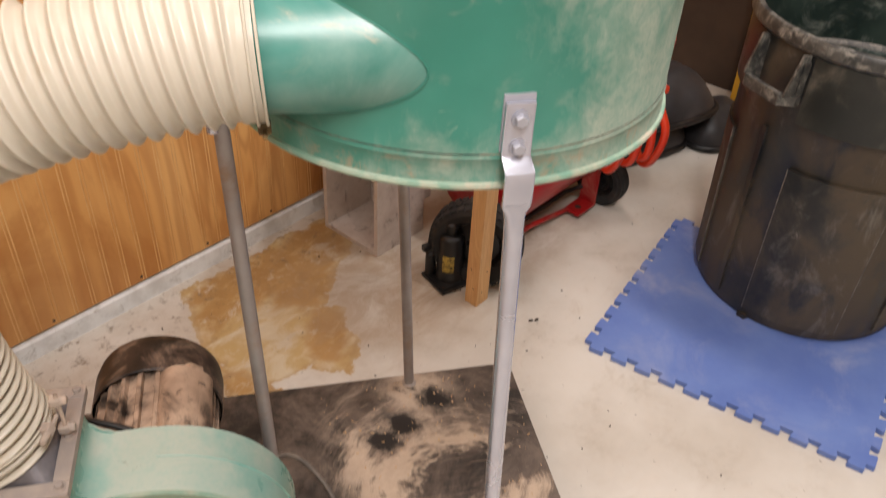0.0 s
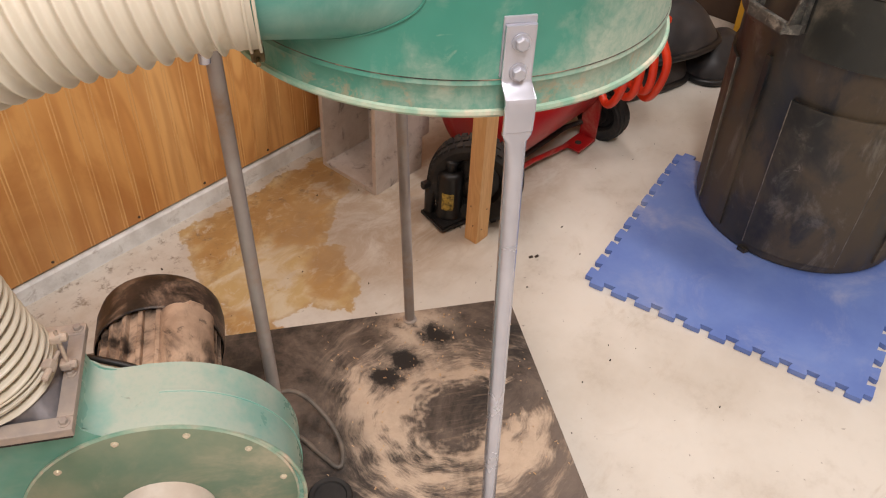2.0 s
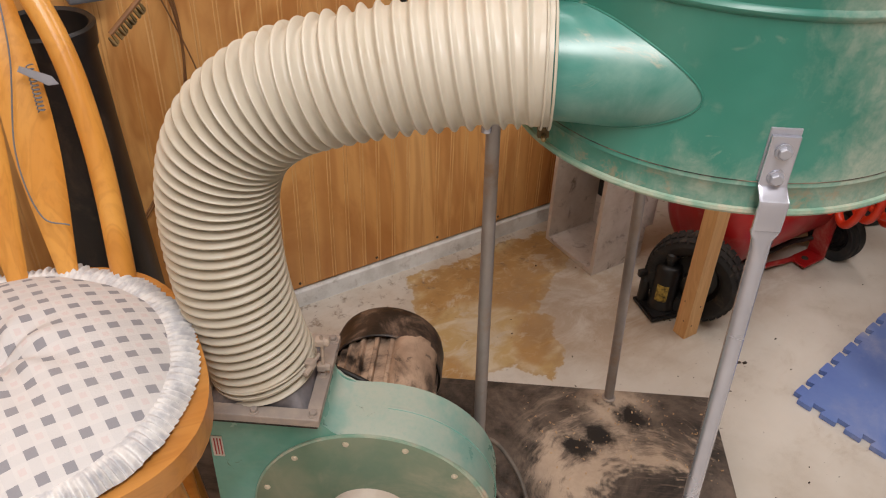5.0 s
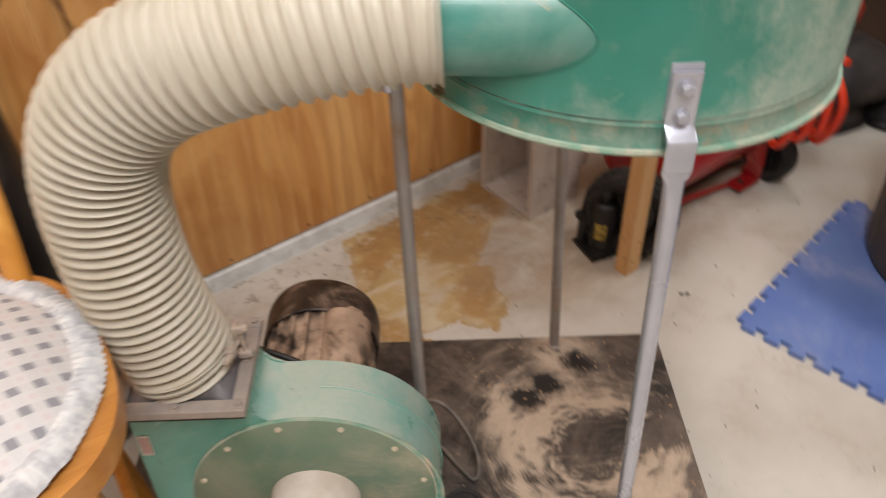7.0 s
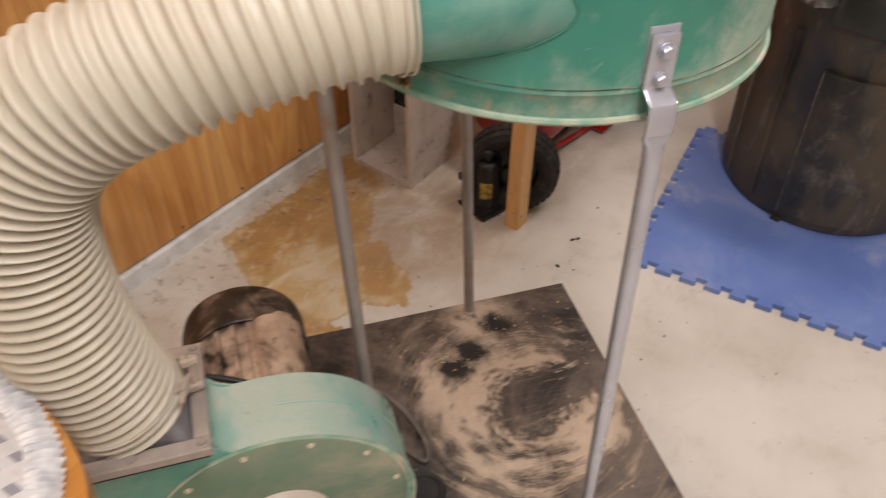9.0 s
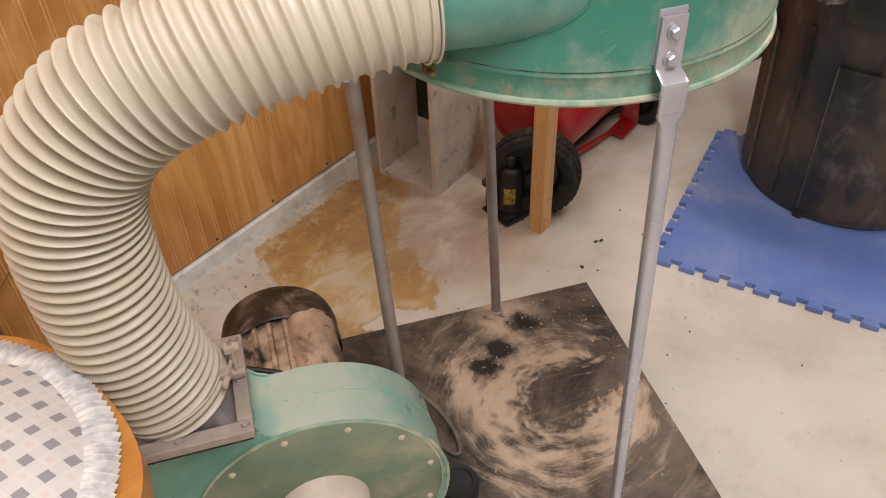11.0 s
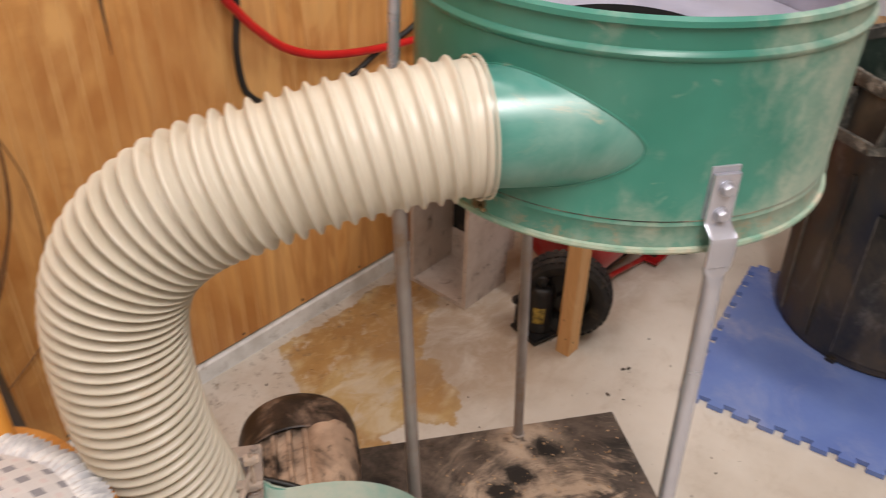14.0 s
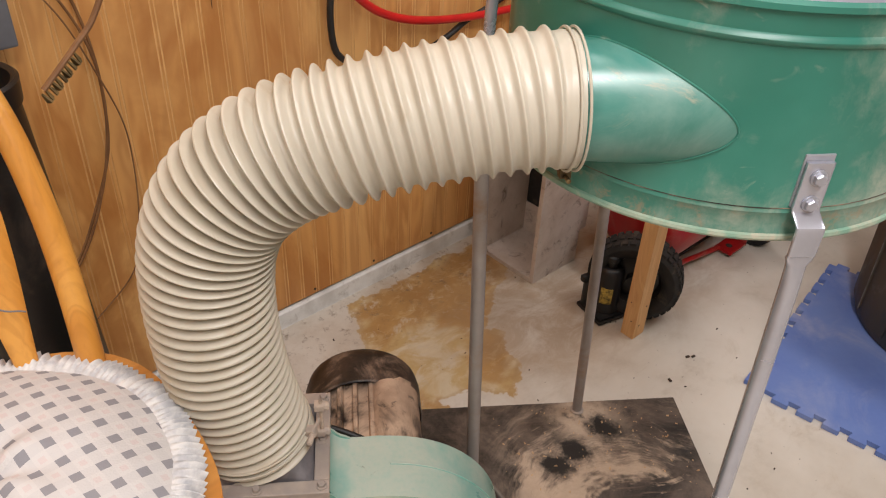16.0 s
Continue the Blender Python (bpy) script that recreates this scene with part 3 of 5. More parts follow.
def lathe(profile, seg=48, bm=None, m=None, closed=False, a0=0.0, a1=2 * math.pi):
    """A turned form: profile of (radius, z) round the z axis; m moves it."""
    b = bmesh.new() if bm is None else bm
    m = m or Matrix()
    full = abs(a1 - a0 - 2 * math.pi) < 1e-6
    n = seg if full else seg + 1
    rings = []
    for r, z in profile:
        if r < 1e-6:
            rings.append([b.verts.new(m @ Vector((0, 0, z)))])
        else:
            rings.append([b.verts.new(m @ Vector((r * math.cos(a0 + (a1 - a0) * i / seg), r * math.sin(a0 + (a1 - a0) * i / seg), z))) for i in range(n)])
    pairs = list(zip(rings, rings[1:]))
    if closed:
        pairs.append((rings[-1], rings[0]))
    for p, q in pairs:
        for i in range(seg):
            j = (i + 1) % n
            if len(p) == 1 and len(q) > 1:
                b.faces.new((p[0], q[i], q[j]))
            elif len(q) == 1 and len(p) > 1:
                b.faces.new((p[i], q[0], p[j]))
            elif len(p) > 1 and len(q) > 1:
                b.faces.new((p[i], q[i], q[j], p[j]))
    return b


def smooth_path(pts, n):
    """n + 1 points along a Catmull-Rom curve, evenly spaced."""
    p = [Vector(v) for v in pts]
    p = [p[0] * 2 - p[1]] + p + [p[-1] * 2 - p[-2]]
    dense = []
    for i in range(1, len(p) - 2):
        for k in range(24):
            t = k / 24
            a, b, c, d = p[i - 1], p[i], p[i + 1], p[i + 2]
            dense.append(0.5 * (2 * b + (c - a) * t + (2 * a - 5 * b + 4 * c - d) * t * t + (3 * b - a - 3 * c + d) * t ** 3))
    dense.append(p[-2])
    s = [0.0]
    for a, b in zip(dense, dense[1:]):
        s.append(s[-1] + (b - a).length)
    out, j = [], 0
    for i in range(n + 1):
        w = s[-1] * i / n
        while j < len(s) - 2 and s[j + 1] < w:
            j += 1
        f = (w - s[j]) / max(1e-9, s[j + 1] - s[j])
        out.append(dense[j].lerp(dense[j + 1], min(1, max(0, f))))
    return out


def sweep(path, radius, seg=12, bm=None, cap=True, flat=1.0):
    """A tube along a path; radius is a number or a function of (share of the way, angle)."""
    b = bmesh.new() if bm is None else bm
    up, rings = None, []
    for i, p in enumerate(path):
        d = (path[min(i + 1, len(path) - 1)] - path[max(i - 1, 0)]).normalized()
        if up is None:
            up = d.orthogonal().normalized()
        up = (up - d * up.dot(d)).normalized()
        side = d.cross(up)
        ring = []
        for k in range(seg):
            a = 2 * math.pi * k / seg
            r = radius(i / (len(path) - 1), a) if callable(radius) else radius
            ring.append(b.verts.new(p + up * (r * math.cos(a)) + side * (r * flat * math.sin(a))))
        rings.append(ring)
    for p, q in zip(rings, rings[1:]):
        for k in range(seg):
            j = (k + 1) % seg
            b.faces.new((p[k], p[j], q[j], q[k]))
    if cap:
        b.faces.new(list(reversed(rings[0])))
        b.faces.new(rings[-1])
    return b


def prism(outline, h0, h1, m=None, bevel=0.0, bm=None):
    """A flat outline in x, y pulled from h0 to h1 along z; m moves it."""
    b = bmesh.new() if bm is None else bm
    m = m or Matrix()
    lo = [b.verts.new(m @ Vector((x, y, h0))) for x, y in outline]
    hi = [b.verts.new(m @ Vector((x, y, h1))) for x, y in outline]
    n = len(outline)
    b.faces.new(list(reversed(lo)))
    b.faces.new(hi)
    for i in range(n):
        b.faces.new((lo[i], lo[(i + 1) % n], hi[(i + 1) % n], hi[i]))
    if bevel:
        es = [e for e in b.edges if all(v in hi for v in e.verts) or all(v in lo for v in e.verts)]
        bmesh.ops.bevel(b, geom=es, offset=bevel, segments=2, affect="EDGES")
    return b


def bolt(parent, name, m, r, h, material, sides=6, washer=0.0, label=""):
    """A screw head at m, standing along local z."""
    b = bmesh.new()
    if washer:
        lathe([(0, 0), (washer, 0), (washer, h * 0.25), (0, h * 0.25)], 20, b)
    lathe([(0, h * 0.2), (r, h * 0.2), (r, h * 0.85), (r * 0.82, h), (0, h)], sides, b)
    return part(name, b, material, parent, label, m=m)


RX = lambda a: Matrix.Rotation(radians(a), 4, "X")
RY = lambda a: Matrix.Rotation(radians(a), 4, "Y")
RZ = lambda a: Matrix.Rotation(radians(a), 4, "Z")
TR = lambda x, y, z: Matrix.Translation((x, y, z))

# ---- the room ----
X0, X1, Y0, Y1, HT = -2.3, 1.9, -3.2, 0.0, 2.4
tagged(part("floor", box(X0 - 0.1, X1 + 0.1, Y0 - 0.1, Y1 + 0.12, -0.12, 0.0), M_FLOOR), "off-white painted concrete floor with brown stains and dust", "floor", kind="structure")
tagged(part("ceiling", box(X0 - 0.1, X1 + 0.1, Y0 - 0.1, Y1 + 0.12, HT, HT + 0.1), M_CEIL), "plain off-white workshop ceiling", "ceiling", kind="structure")
tagged(part("wall_east", box(X1, X1 + 0.1, Y0 - 0.1, Y1 + 0.12, 0, HT), M_BACKWALL), "dull brown board wall behind stored things", "wall", kind="structure")
tagged(part("wall_west", box(X0 - 0.1, X0, Y0 - 0.1, Y1 + 0.12, 0, HT), M_CEIL), "plain pale workshop wall", "wall", kind="structure")
tagged(part("wall_south", box(X0, X1, Y0 - 0.1, Y0, 0, HT), M_CEIL), "plain pale workshop wall", "wall", kind="structure")


def grooved_wall():
    """Beaded plywood: a sheet with a pair of narrow grooves at every step."""
    step, prof, pale = 0.0406, [], set()
    x = X0
    while x < X1 - step:
        prof += [(x, 0.0)]
        for g in (0.015, 0.0222):
            prof += [(x + g, 0.0), (x + g + 0.0006, 0.0008), (x + g + 0.0022, 0.0008), (x + g + 0.0030, 0.0)]
            pale |= {len(prof) - 4, len(prof) - 3, len(prof) - 2}
        x += step
    prof += [(X1, 0.0)]
    b = bmesh.new()
    lo = [b.verts.new((px, py, 0.046)) for px, py in prof]
    hi = [b.verts.new((px, py, HT)) for px, py in prof]
    for i in range(len(prof) - 1):
        b.faces.new((lo[i], lo[i + 1], hi[i + 1], hi[i])).material_index = 1 if i in pale else 0
    back = [b.verts.new((X0, 0.1, 0.046)), b.verts.new((X1, 0.1, 0.046)), b.verts.new((X1, 0.1, HT)), b.verts.new((X0, 0.1, HT))]
    b.faces.new(back)
    b.faces.new([lo[0], hi[0], back[3], back[0]])
    b.faces.new([lo[-1], back[1], back[2], hi[-1]])
    b.faces.new(hi + [back[2], back[3]])
    b.faces.new(lo + [back[1], back[0]])
    return b


wall = tagged(part("wall_north", grooved_wall(), M_PANEL), "orange-brown beaded fir plywood wall with knots", "wall", kind="structure")
wall.data.materials.append(M_GROOVE)
tagged(part("baseboard", prism([(-0.015, 0.0), (-0.014, 0.004), (-0.009, 0.037), (-0.004, 0.040), (0.1, 0.040), (0.1, 0.0)], X0, X1, Matrix(((0, 0, 1, 0), (1, 0, 0, 0), (0, 1, 0, 0), (0, 0, 0, 1)))), M_CURB), "white-painted concrete curb below the plywood", "baseboard", kind="structure")
for nx in (-0.381, -0.176, 0.0, 0.19, -0.60):
    part("nail", lathe([(0, 0), (0.0036, 0.0), (0.003, 0.0012), (0, 0.0014)], 10), M_SPECK, wall, m=TR(nx, 0.0, 0.058) @ RX(90))

# ---- dust collector ----
DC = pose(-0.18, -0.86, 0, 0, 0, -36.4)
dc = thing("dust_collector", DC, "green workshop dust collector with cream hose on a black base board", "dust collector")

base = part("base_board", box(-0.74, 0.228, -0.30, 0.284, 0.055, 0.075, 0.002), M_BOARD, dc, "black base board strewn with swirls of sawdust")
for cx_, cy_ in ((-0.66, -0.22), (-0.66, 0.2), (0.15, -0.22), (0.15, 0.2)):
    b = lathe([(0, -0.011), (0.021, -0.011), (0.0245, -0.006), (0.0245, 0.006), (0.021, 0.011), (0, 0.011)], 20, m=TR(cx_, cy_, 0.0245) @ RX(90))
    box(cx_ - 0.02, cx_ + 0.02, cy_ - 0.016, cy_ + 0.016, 0.05, 0.0555, bm=b)
    box(cx_ - 0.012, cx_ + 0.012, cy_ - 0.016, cy_ - 0.0125, 0.02, 0.052, bm=b)
    box(cx_ - 0.012, cx_ + 0.012, cy_ + 0.0125, cy_ + 0.016, 0.02, 0.052, bm=b)
    part("caster", b, M_RUBBER, base, "small black swivel caster")

# the drum ring
R, ZB, ZT = 0.234, 0.851, 1.071
b = lathe([(R - 0.003, ZB), (R + 0.002, ZB - 0.002), (R + 0.002, ZB + 0.002), (R, ZB + 0.006), (R, ZB + 0.023), (R + 0.0014, ZB + 0.026), (R, ZB + 0.029),
           (R, ZT - 0.0350), (R + 0.0022, ZT - 0.0335), (R + 0.0040, ZT - 0.0305), (R + 0.0042, ZT - 0.0288), (R + 0.0026, ZT - 0.0262), (R, ZT - 0.0245), (R, ZT - 0.006),
           (R + 0.003, ZT - 0.003), (R + 0.003, ZT), (R, ZT + 0.002), (R - 0.003, ZT), (R - 0.003, ZB + 0.002)], 128, closed=True)
drum = part("drum", b, M_GREEN, dc, "dark green steel drum ring with dusty smears", smooth=True)
part("bottom_rim", lathe([(R - 0.004, ZB - 0.003), (R + 0.0038, ZB - 0.004), (R + 0.0055, ZB - 0.001), (R + 0.0046, ZB + 0.0022), (R + 0.001, ZB + 0.003)], 128), M_RIM, drum, "chipped pale green rolled rim", smooth=True)
part("grime_line", lathe([(R - 0.0002, ZB + 0.0298), (R + 0.0004, ZB + 0.0300), (R + 0.0004, ZB + 0.0306), (R - 0.0002, ZB + 0.0308)], 128), M_DUSTBLACK, drum, "dark line of grime above the lower bead", smooth=True)
part("top_rim", lathe([(R - 0.0042, ZT - 0.004), (R - 0.004, ZT + 0.001), (R, ZT + 0.004), (R + 0.004, ZT + 0.001), (R + 0.0045, ZT - 0.004)], 128), M_GREEN, drum, smooth=True)
part("lining", lathe([(R - 0.005, ZB + 0.004), (R - 0.0046, ZT - 0.004)], 96), M_GALV, drum, "bare galvanised inside of the drum", smooth=True)
part("inner_plate", lathe([(R - 0.006, ZT - 0.086), (0.130, ZT - 0.093), (0.109, ZT - 0.093)], 96), M_GALV, drum, smooth=True)
part("inner_cone", lathe([(0.1092, ZT - 0.0932), (0.104, ZT - 0.11), (0.10, ZB + 0.03), (0.0, ZB + 0.02)], 64), M_HOLE, drum, "black opening inside the drum", smooth=True)
part("drum_floor", lathe([(0, ZB + 0.012), (R - 0.005, ZB + 0.012), (R - 0.005, ZB + 0.015), (0, ZB + 0.015)], 64), M_HOLE, drum)

# tangential inlet pipe, cut to the drum's curve
PX, PY, PZ, PR = -0.203, -0.153, 0.9546, 0.0567
PDIR = Vector((math.cos(radians(-5.6)), math.sin(radians(-5.6)), 0.0))
PSIDE = Vector((-PDIR.y, PDIR.x, 0.0))


def inlet_end(a, r, gap):
    """Where the pipe's line at angle a meets the drum, and where that line starts."""
    o = Vector((PX, PY, PZ)) + PSIDE * (r * math.cos(a)) + Vector((0, 0, r * math.sin(a)))
    along = o.x * PDIR.x + o.y * PDIR.y
    rest = along * along - (o.x * o.x + o.y * o.y - (R + gap) ** 2)
    return o - PDIR * 0.012, o + PDIR * (-along - math.sqrt(max(0.0, rest)))


def inlet():
    b = bmesh.new()
    rows = []
    for i in range(97):
        o, e = inlet_end(2 * math.pi * i / 96, PR, -0.001)
        rows.append([b.verts.new(o.lerp(e, k / 10)) for k in range(11)])
    for p, q in zip(rows, rows[1:]):
        for k in range(10):
            b.faces.new((p[k], p[k + 1], q[k + 1], q[k]))
    bmesh.ops.remove_doubles(b, verts=b.verts, dist=1e-5)
    return b


pipe = part("inlet_pipe", inlet(), M_PIPE, dc, "glossy green inlet pipe welded to the drum", smooth=True)
seam = [inlet_end(2 * math.pi * i / 96, PR + 0.0004, 0.0004)[1] for i in range(97)]
part("weld_seam", sweep(seam, 0.0011, 6, cap=False), M_GREEN, pipe, smooth=True)

# legs with flattened, bent tops
LEGS = [(0.0055, -0.2545, -90.0, 0.034, -0.250, M_TUBE), (-0.011, 0.2600, 90.0, 0.0206, 0.2619, M_TUBEDUST), (-0.2545, 0.0205, 176.0, -0.2347, -0.0456, M_TUBEDUST)]


def leg(px, py, turn, fx, fy, metal):
    """Local x points away from the drum; the tube leans from its foot at fx, fy and is flattened at the top."""
    m = TR(px, py, 0) @ RZ(turn)
    lean = RZ(-turn) @ Vector((fx - px, fy - py, 0))
    b = bmesh.new()
    tr = 0.0094
    rings = []
    for z, wx, wy, off in ((0.075, tr, tr, 0.0), (0.40, tr, tr, 0.0), (0.806, tr, tr, 0.0), (0.822, tr * 0.97, tr * 1.0, -0.0005), (0.832, tr * 0.72, tr * 1.12, -0.001), (0.8385, 0.0036, 0.0130, 0.0005), (0.842, 0.0026, 0.0136, 0.0012), (0.8435, 0.0026, 0.0136, 0.0024),
                           (0.871, 0.0026, 0.0136, 0.0026), (0.8745, 0.0026, 0.0136, 0.0010), (0.8815, 0.0026, 0.0136, -0.0138), (0.8845, 0.0026, 0.0134, -0.0156), (0.933, 0.0026, 0.0132, -0.0158)):
        e = 1.0 if wx > 0.006 else 0.35
        ring = []
        for i in range(24):
            a = 2 * math.pi * i / 24
            c, s = math.cos(a), math.sin(a)
            ring.append(b.verts.new(m @ (Vector((off + wx * math.copysign(abs(c) ** e, c), wy * math.copysign(abs(s) ** e, s), z)) + lean * max(0.0, (0.842 - z) / 0.767))))
        rings.append(ring)
    for p, q in zip(rings, rings[1:]):
        for i in range(24):
            b.faces.new((p[i], p[(i + 1) % 24], q[(i + 1) % 24], q[i]))
    b.faces.new(list(reversed(rings[0])))
    b.faces.new(rings[-1])
    b.normal_update()
    for e in b.edges:
        if e.calc_face_angle(0.0) > 0.42:
            e.smooth = False
    ob = part("leg", b, metal, dc, "grey steel tube leg with a flattened, bolted top", smooth=True)
    back = box(-0.0222, -0.0189, -0.0142, 0.0142, 0.884, 0.939, 0.001, bm=None)
    back.transform(m)
    part("backing_plate", back, M_STEEL, ob)
    for z in (0.892, 0.919):
        bolt(ob, "bolt", m @ TR(-0.0128, 0.0, z) @ RY(90), 0.0060, 0.007, M_STEEL, 6, 0.0078, "zinc hex bolt")
    ft = lathe([(0.0, 0.075), (0.0135, 0.075), (0.0135, 0.0775), (0.0105, 0.079), (0.0, 0.079)], 20, m=TR(fx, fy, 0))
    part("foot_collar", ft, M_FLANGE, ob)
    return ob


for spec in LEGS:
    leg(*spec)
# the rod that goes on upwards past the drum
part("upright_rod", sweep([Vector((-0.262, 0.004, 0.79)), Vector((-0.258, 0.004, 1.0)), Vector((-0.240, 0.004, 1.5)), Vector((-0.236, 0.004, 1.75))], 0.0067, 16), M_TUBE, dc, "grey upright rod of the filter bag stand", smooth=True)
hk = box(0.236, 0.272, -0.003, 0.003, 1.030, 1.056, 0.001)
box(0.266, 0.272, -0.018, 0.018, 1.026, 1.060, 0.002, bm=hk)
hk.transform(RZ(-31))
part("latch", hk, M_STEEL, dc, "bent steel latch on the top rim")

# flexible hose
HP = [(-0.203, -0.1535, 0.9545), (-0.25, -0.1515, 0.952), (-0.33, -0.152, 0.941), (-0.41, -0.154, 0.924), (-0.478, -0.151, 0.898), (-0.528, -0.149, 0.855),
      (-0.554, -0.147, 0.797), (-0.562, -0.146, 0.725), (-0.559, -0.145, 0.645), (-0.548, -0.143, 0.572), (-0.530, -0.141, 0.4955)]


def rib(s, a):
    """How high the rib stands at a share of the way and an angle round the hose."""
    lean = 0.2 * max(0.0, 1 - 2 * s) * math.cos(a - radians(135))
    mid = min(1.0, max(0.0, (s - 0.26) / 0.44))
    ph = 41.0 * s + 6.0 * s * s + 3.0 * mid * mid * (3 - 2 * mid) - a / (2 * math.pi) - lean
    return max(0.0, math.cos(math.pi * (ph - round(ph)))) ** (5.6 - 5.0 * min(1.0, s * 1.5))


def hose_radius(s, a):
    """Narrow round ribs in a screw line; closer together towards the blower."""
    w = rib(s, a)
    cuff = min(1.0, max(0.0, (s - 0.018) / 0.012))
    deep = min(1.0, max(0.0, s - 0.18) * 2.4)
    return 0.0622 - 0.0130 * deep + (0.0016 + 0.0130 * deep) * (1 - cuff) + (0.0056 + 0.0142 * deep) * w * cuff


hose = part("hose", sweep(smooth_path(HP, 1300), hose_radius, 64, cap=False), M_HOSE, dc, "cream ribbed plastic suction hose", smooth=True)


def clamp(m, r, parent, metal):
    b = bmesh.new()
    for dz in (-0.004, 0.004):
        lathe([(r + 0.0014 * math.cos(t * math.pi / 4), dz + 0.0014 * math.sin(t * math.pi / 4)) for t in range(8)], 56, b, m, True)
    ob = part("hose_clamp", b, M_HOSE, parent, "double wire hose clamp", smooth=True)
    s = box(r - 0.001, r + 0.011, -0.006, 0.006, -0.006, 0.006, 0.002)
    lathe([(0, 0), (0.0038, 0), (0.0038, 0.014), (0, 0.015)], 8, s, TR(r + 0.008, -0.005, 0) @ RX(90))
    lathe([(0, 0), (0.0024, 0), (0.0024, 0.014), (0, 0.015)], 8, s, TR(r + 0.008, 0.005, 0) @ RX(-90))
    s.transform(m @ RZ(-20))
    part("clamp_screw", s, metal, ob, "small dusty clamp screw")
    return ob


clamp(TR(-0.2075, -0.1532, 0.9543) @ RY(-92) @ RZ(210), 0.0660, hose, M_BRASS)
clamp(TR(-0.5345, -0.1415, 0.513) @ RY(-14) @ RZ(3), 0.0690, hose, M_FLANGE)

lug = bmesh.new()
for dz in (0.0, 0.044):
    box(-0.4625, -0.4505, -0.148, -0.136, 0.5015 + dz, 0.5115 + dz, 0.002, bm=lug)
    lathe([(0, 0), (0.0056, 0), (0.0056, 0.005), (0.0042, 0.007), (0, 0.007)], 8, lug, TR(-0.4515, -0.142, 0.5065 + dz) @ RY(90))
lathe([(0.0024, 0.500), (0.0024, 0.560)], 8, lug, TR(-0.4545, -0.142, 0.0))
part("clamp_bridge", lug, M_FLANGE, hose, "two dusty clamp lugs joined by a rod")

# blower: scroll housing, cover, flange
BX, BZ = -0.387, 0.27
YF, YB = -0.192, -0.086


def scroll():
    pts = []
    for i in range(0, 61):
        a = radians(84 - 264 * i / 60)
        r = 0.158 + 0.062 * (i / 60) ** 1.1
        pts.append((BX + r * math.cos(a), BZ + r * math.sin(a)))
    neck = smooth_path([(-0.452, 0.478, 0), (-0.4505, 0.456, 0), (-0.444, 0.439, 0), (-0.430, 0.4295, 0), (-0.410, 0.4275, 0), (-0.386, 0.4285, 0)], 14)
    pts += [(BX - 0.2195, 0.36), (BX - 0.2185, 0.478)] + [(p.x, p.y) for p in neck]
    return pts


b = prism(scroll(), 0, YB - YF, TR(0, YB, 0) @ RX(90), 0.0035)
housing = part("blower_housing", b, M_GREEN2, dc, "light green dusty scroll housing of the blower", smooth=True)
lip = [Vector((p[0], YF + 0.0005, p[1])) for p in scroll()[:44]]
part("front_lip", sweep(lip, 0.0028, 8), M_RIM, housing, "pale worn edge of the housing", smooth=True)
seam_line = [Vector((p[0], (YF + YB) / 2 + 0.006, p[1])) for p in scroll()[:40]]
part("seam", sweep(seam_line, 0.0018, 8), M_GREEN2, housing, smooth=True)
b = lathe([(0, 0.002), (0.062, 0.002), (0.062, -0.001), (0.166, -0.001), (0.166, 0.0035), (0.164, 0.0048), (0.062, 0.0048)], 72, m=TR(BX, YF, BZ) @ RX(90))
cover = part("cover_plate", b, M_COVER, dc, "round dusty cover plate held by screws", smooth=True)
part("cover_gasket", lathe([(0.166, 0), (0.1685, 0), (0.1685, 0.003), (0.166, 0.0042)], 72, m=TR(BX, YF, BZ) @ RX(90)), M_RIM, cover)
for i in range(12):
    a = radians(12 + 30 * i)
    bolt(cover, "screw", TR(BX + 0.154 * math.cos(a), YF - 0.0046, BZ + 0.154 * math.sin(a)) @ RX(90), 0.0031, 0.0030, M_SCREW, 12, 0.0046, "small zinc screw")
b = lathe([(0.062, 0.0), (0.060, 0.05), (0.057, 0.052), (0.055, 0.05), (0.056, 0.002)], 56, m=TR(BX, YF - 0.002, BZ) @ RX(90))
inlet_ring = part("intake_collar", b, M_COLLAR, dc, "white intake collar on the blower", smooth=True)
part("intake_cap", lathe([(0, 0.044), (0.0565, 0.044), (0.0565, 0.049), (0, 0.050)], 56, m=TR(BX, YF - 0.002, BZ) @ RX(90)), M_COLLAR, inlet_ring)
tg = box(-0.603, -0.588, YF - 0.0012, YF - 0.0002, 0.372, 0.412)
tag = part("warning_tag", tg, M_WHITETAG, housing, "small white tag with red bars")
for i in range(3):
    part("print_bar", box(-0.5998 + 0.0042 * i, -0.5982 + 0.0042 * i, YF - 0.0018, YF - 0.0011, 0.376, 0.408), M_REDINK, tag)
b = box(-0.604, -0.454, -0.214, -0.070, 0.478, 0.4815)
flange = part("flange", b, M_ADAPT, dc, "square dusty steel flange under the hose")
for x0, x1, y0, y1 in ((-0.612, -0.446, -0.222, -0.203), (-0.612, -0.446, -0.081, -0.062), (-0.612, -0.594, -0.2028, -0.0812), (-0.464, -0.446, -0.2028, -0.0812)):
    part("flange_bar", box(x0, x1, y0, y1, 0.478, 0.4905, 0.0015), M_FLANGE, flange, "flat dusty steel bar of the flange")
part("gasket", box(-0.609, -0.449, -0.219, -0.065, 0.4715, 0.4778, 0.001), M_RUBBER, flange, "dark rubber gasket")
fb = bmesh.new()
lo, hi = [], []
cxh, cyh = -0.530, -0.141
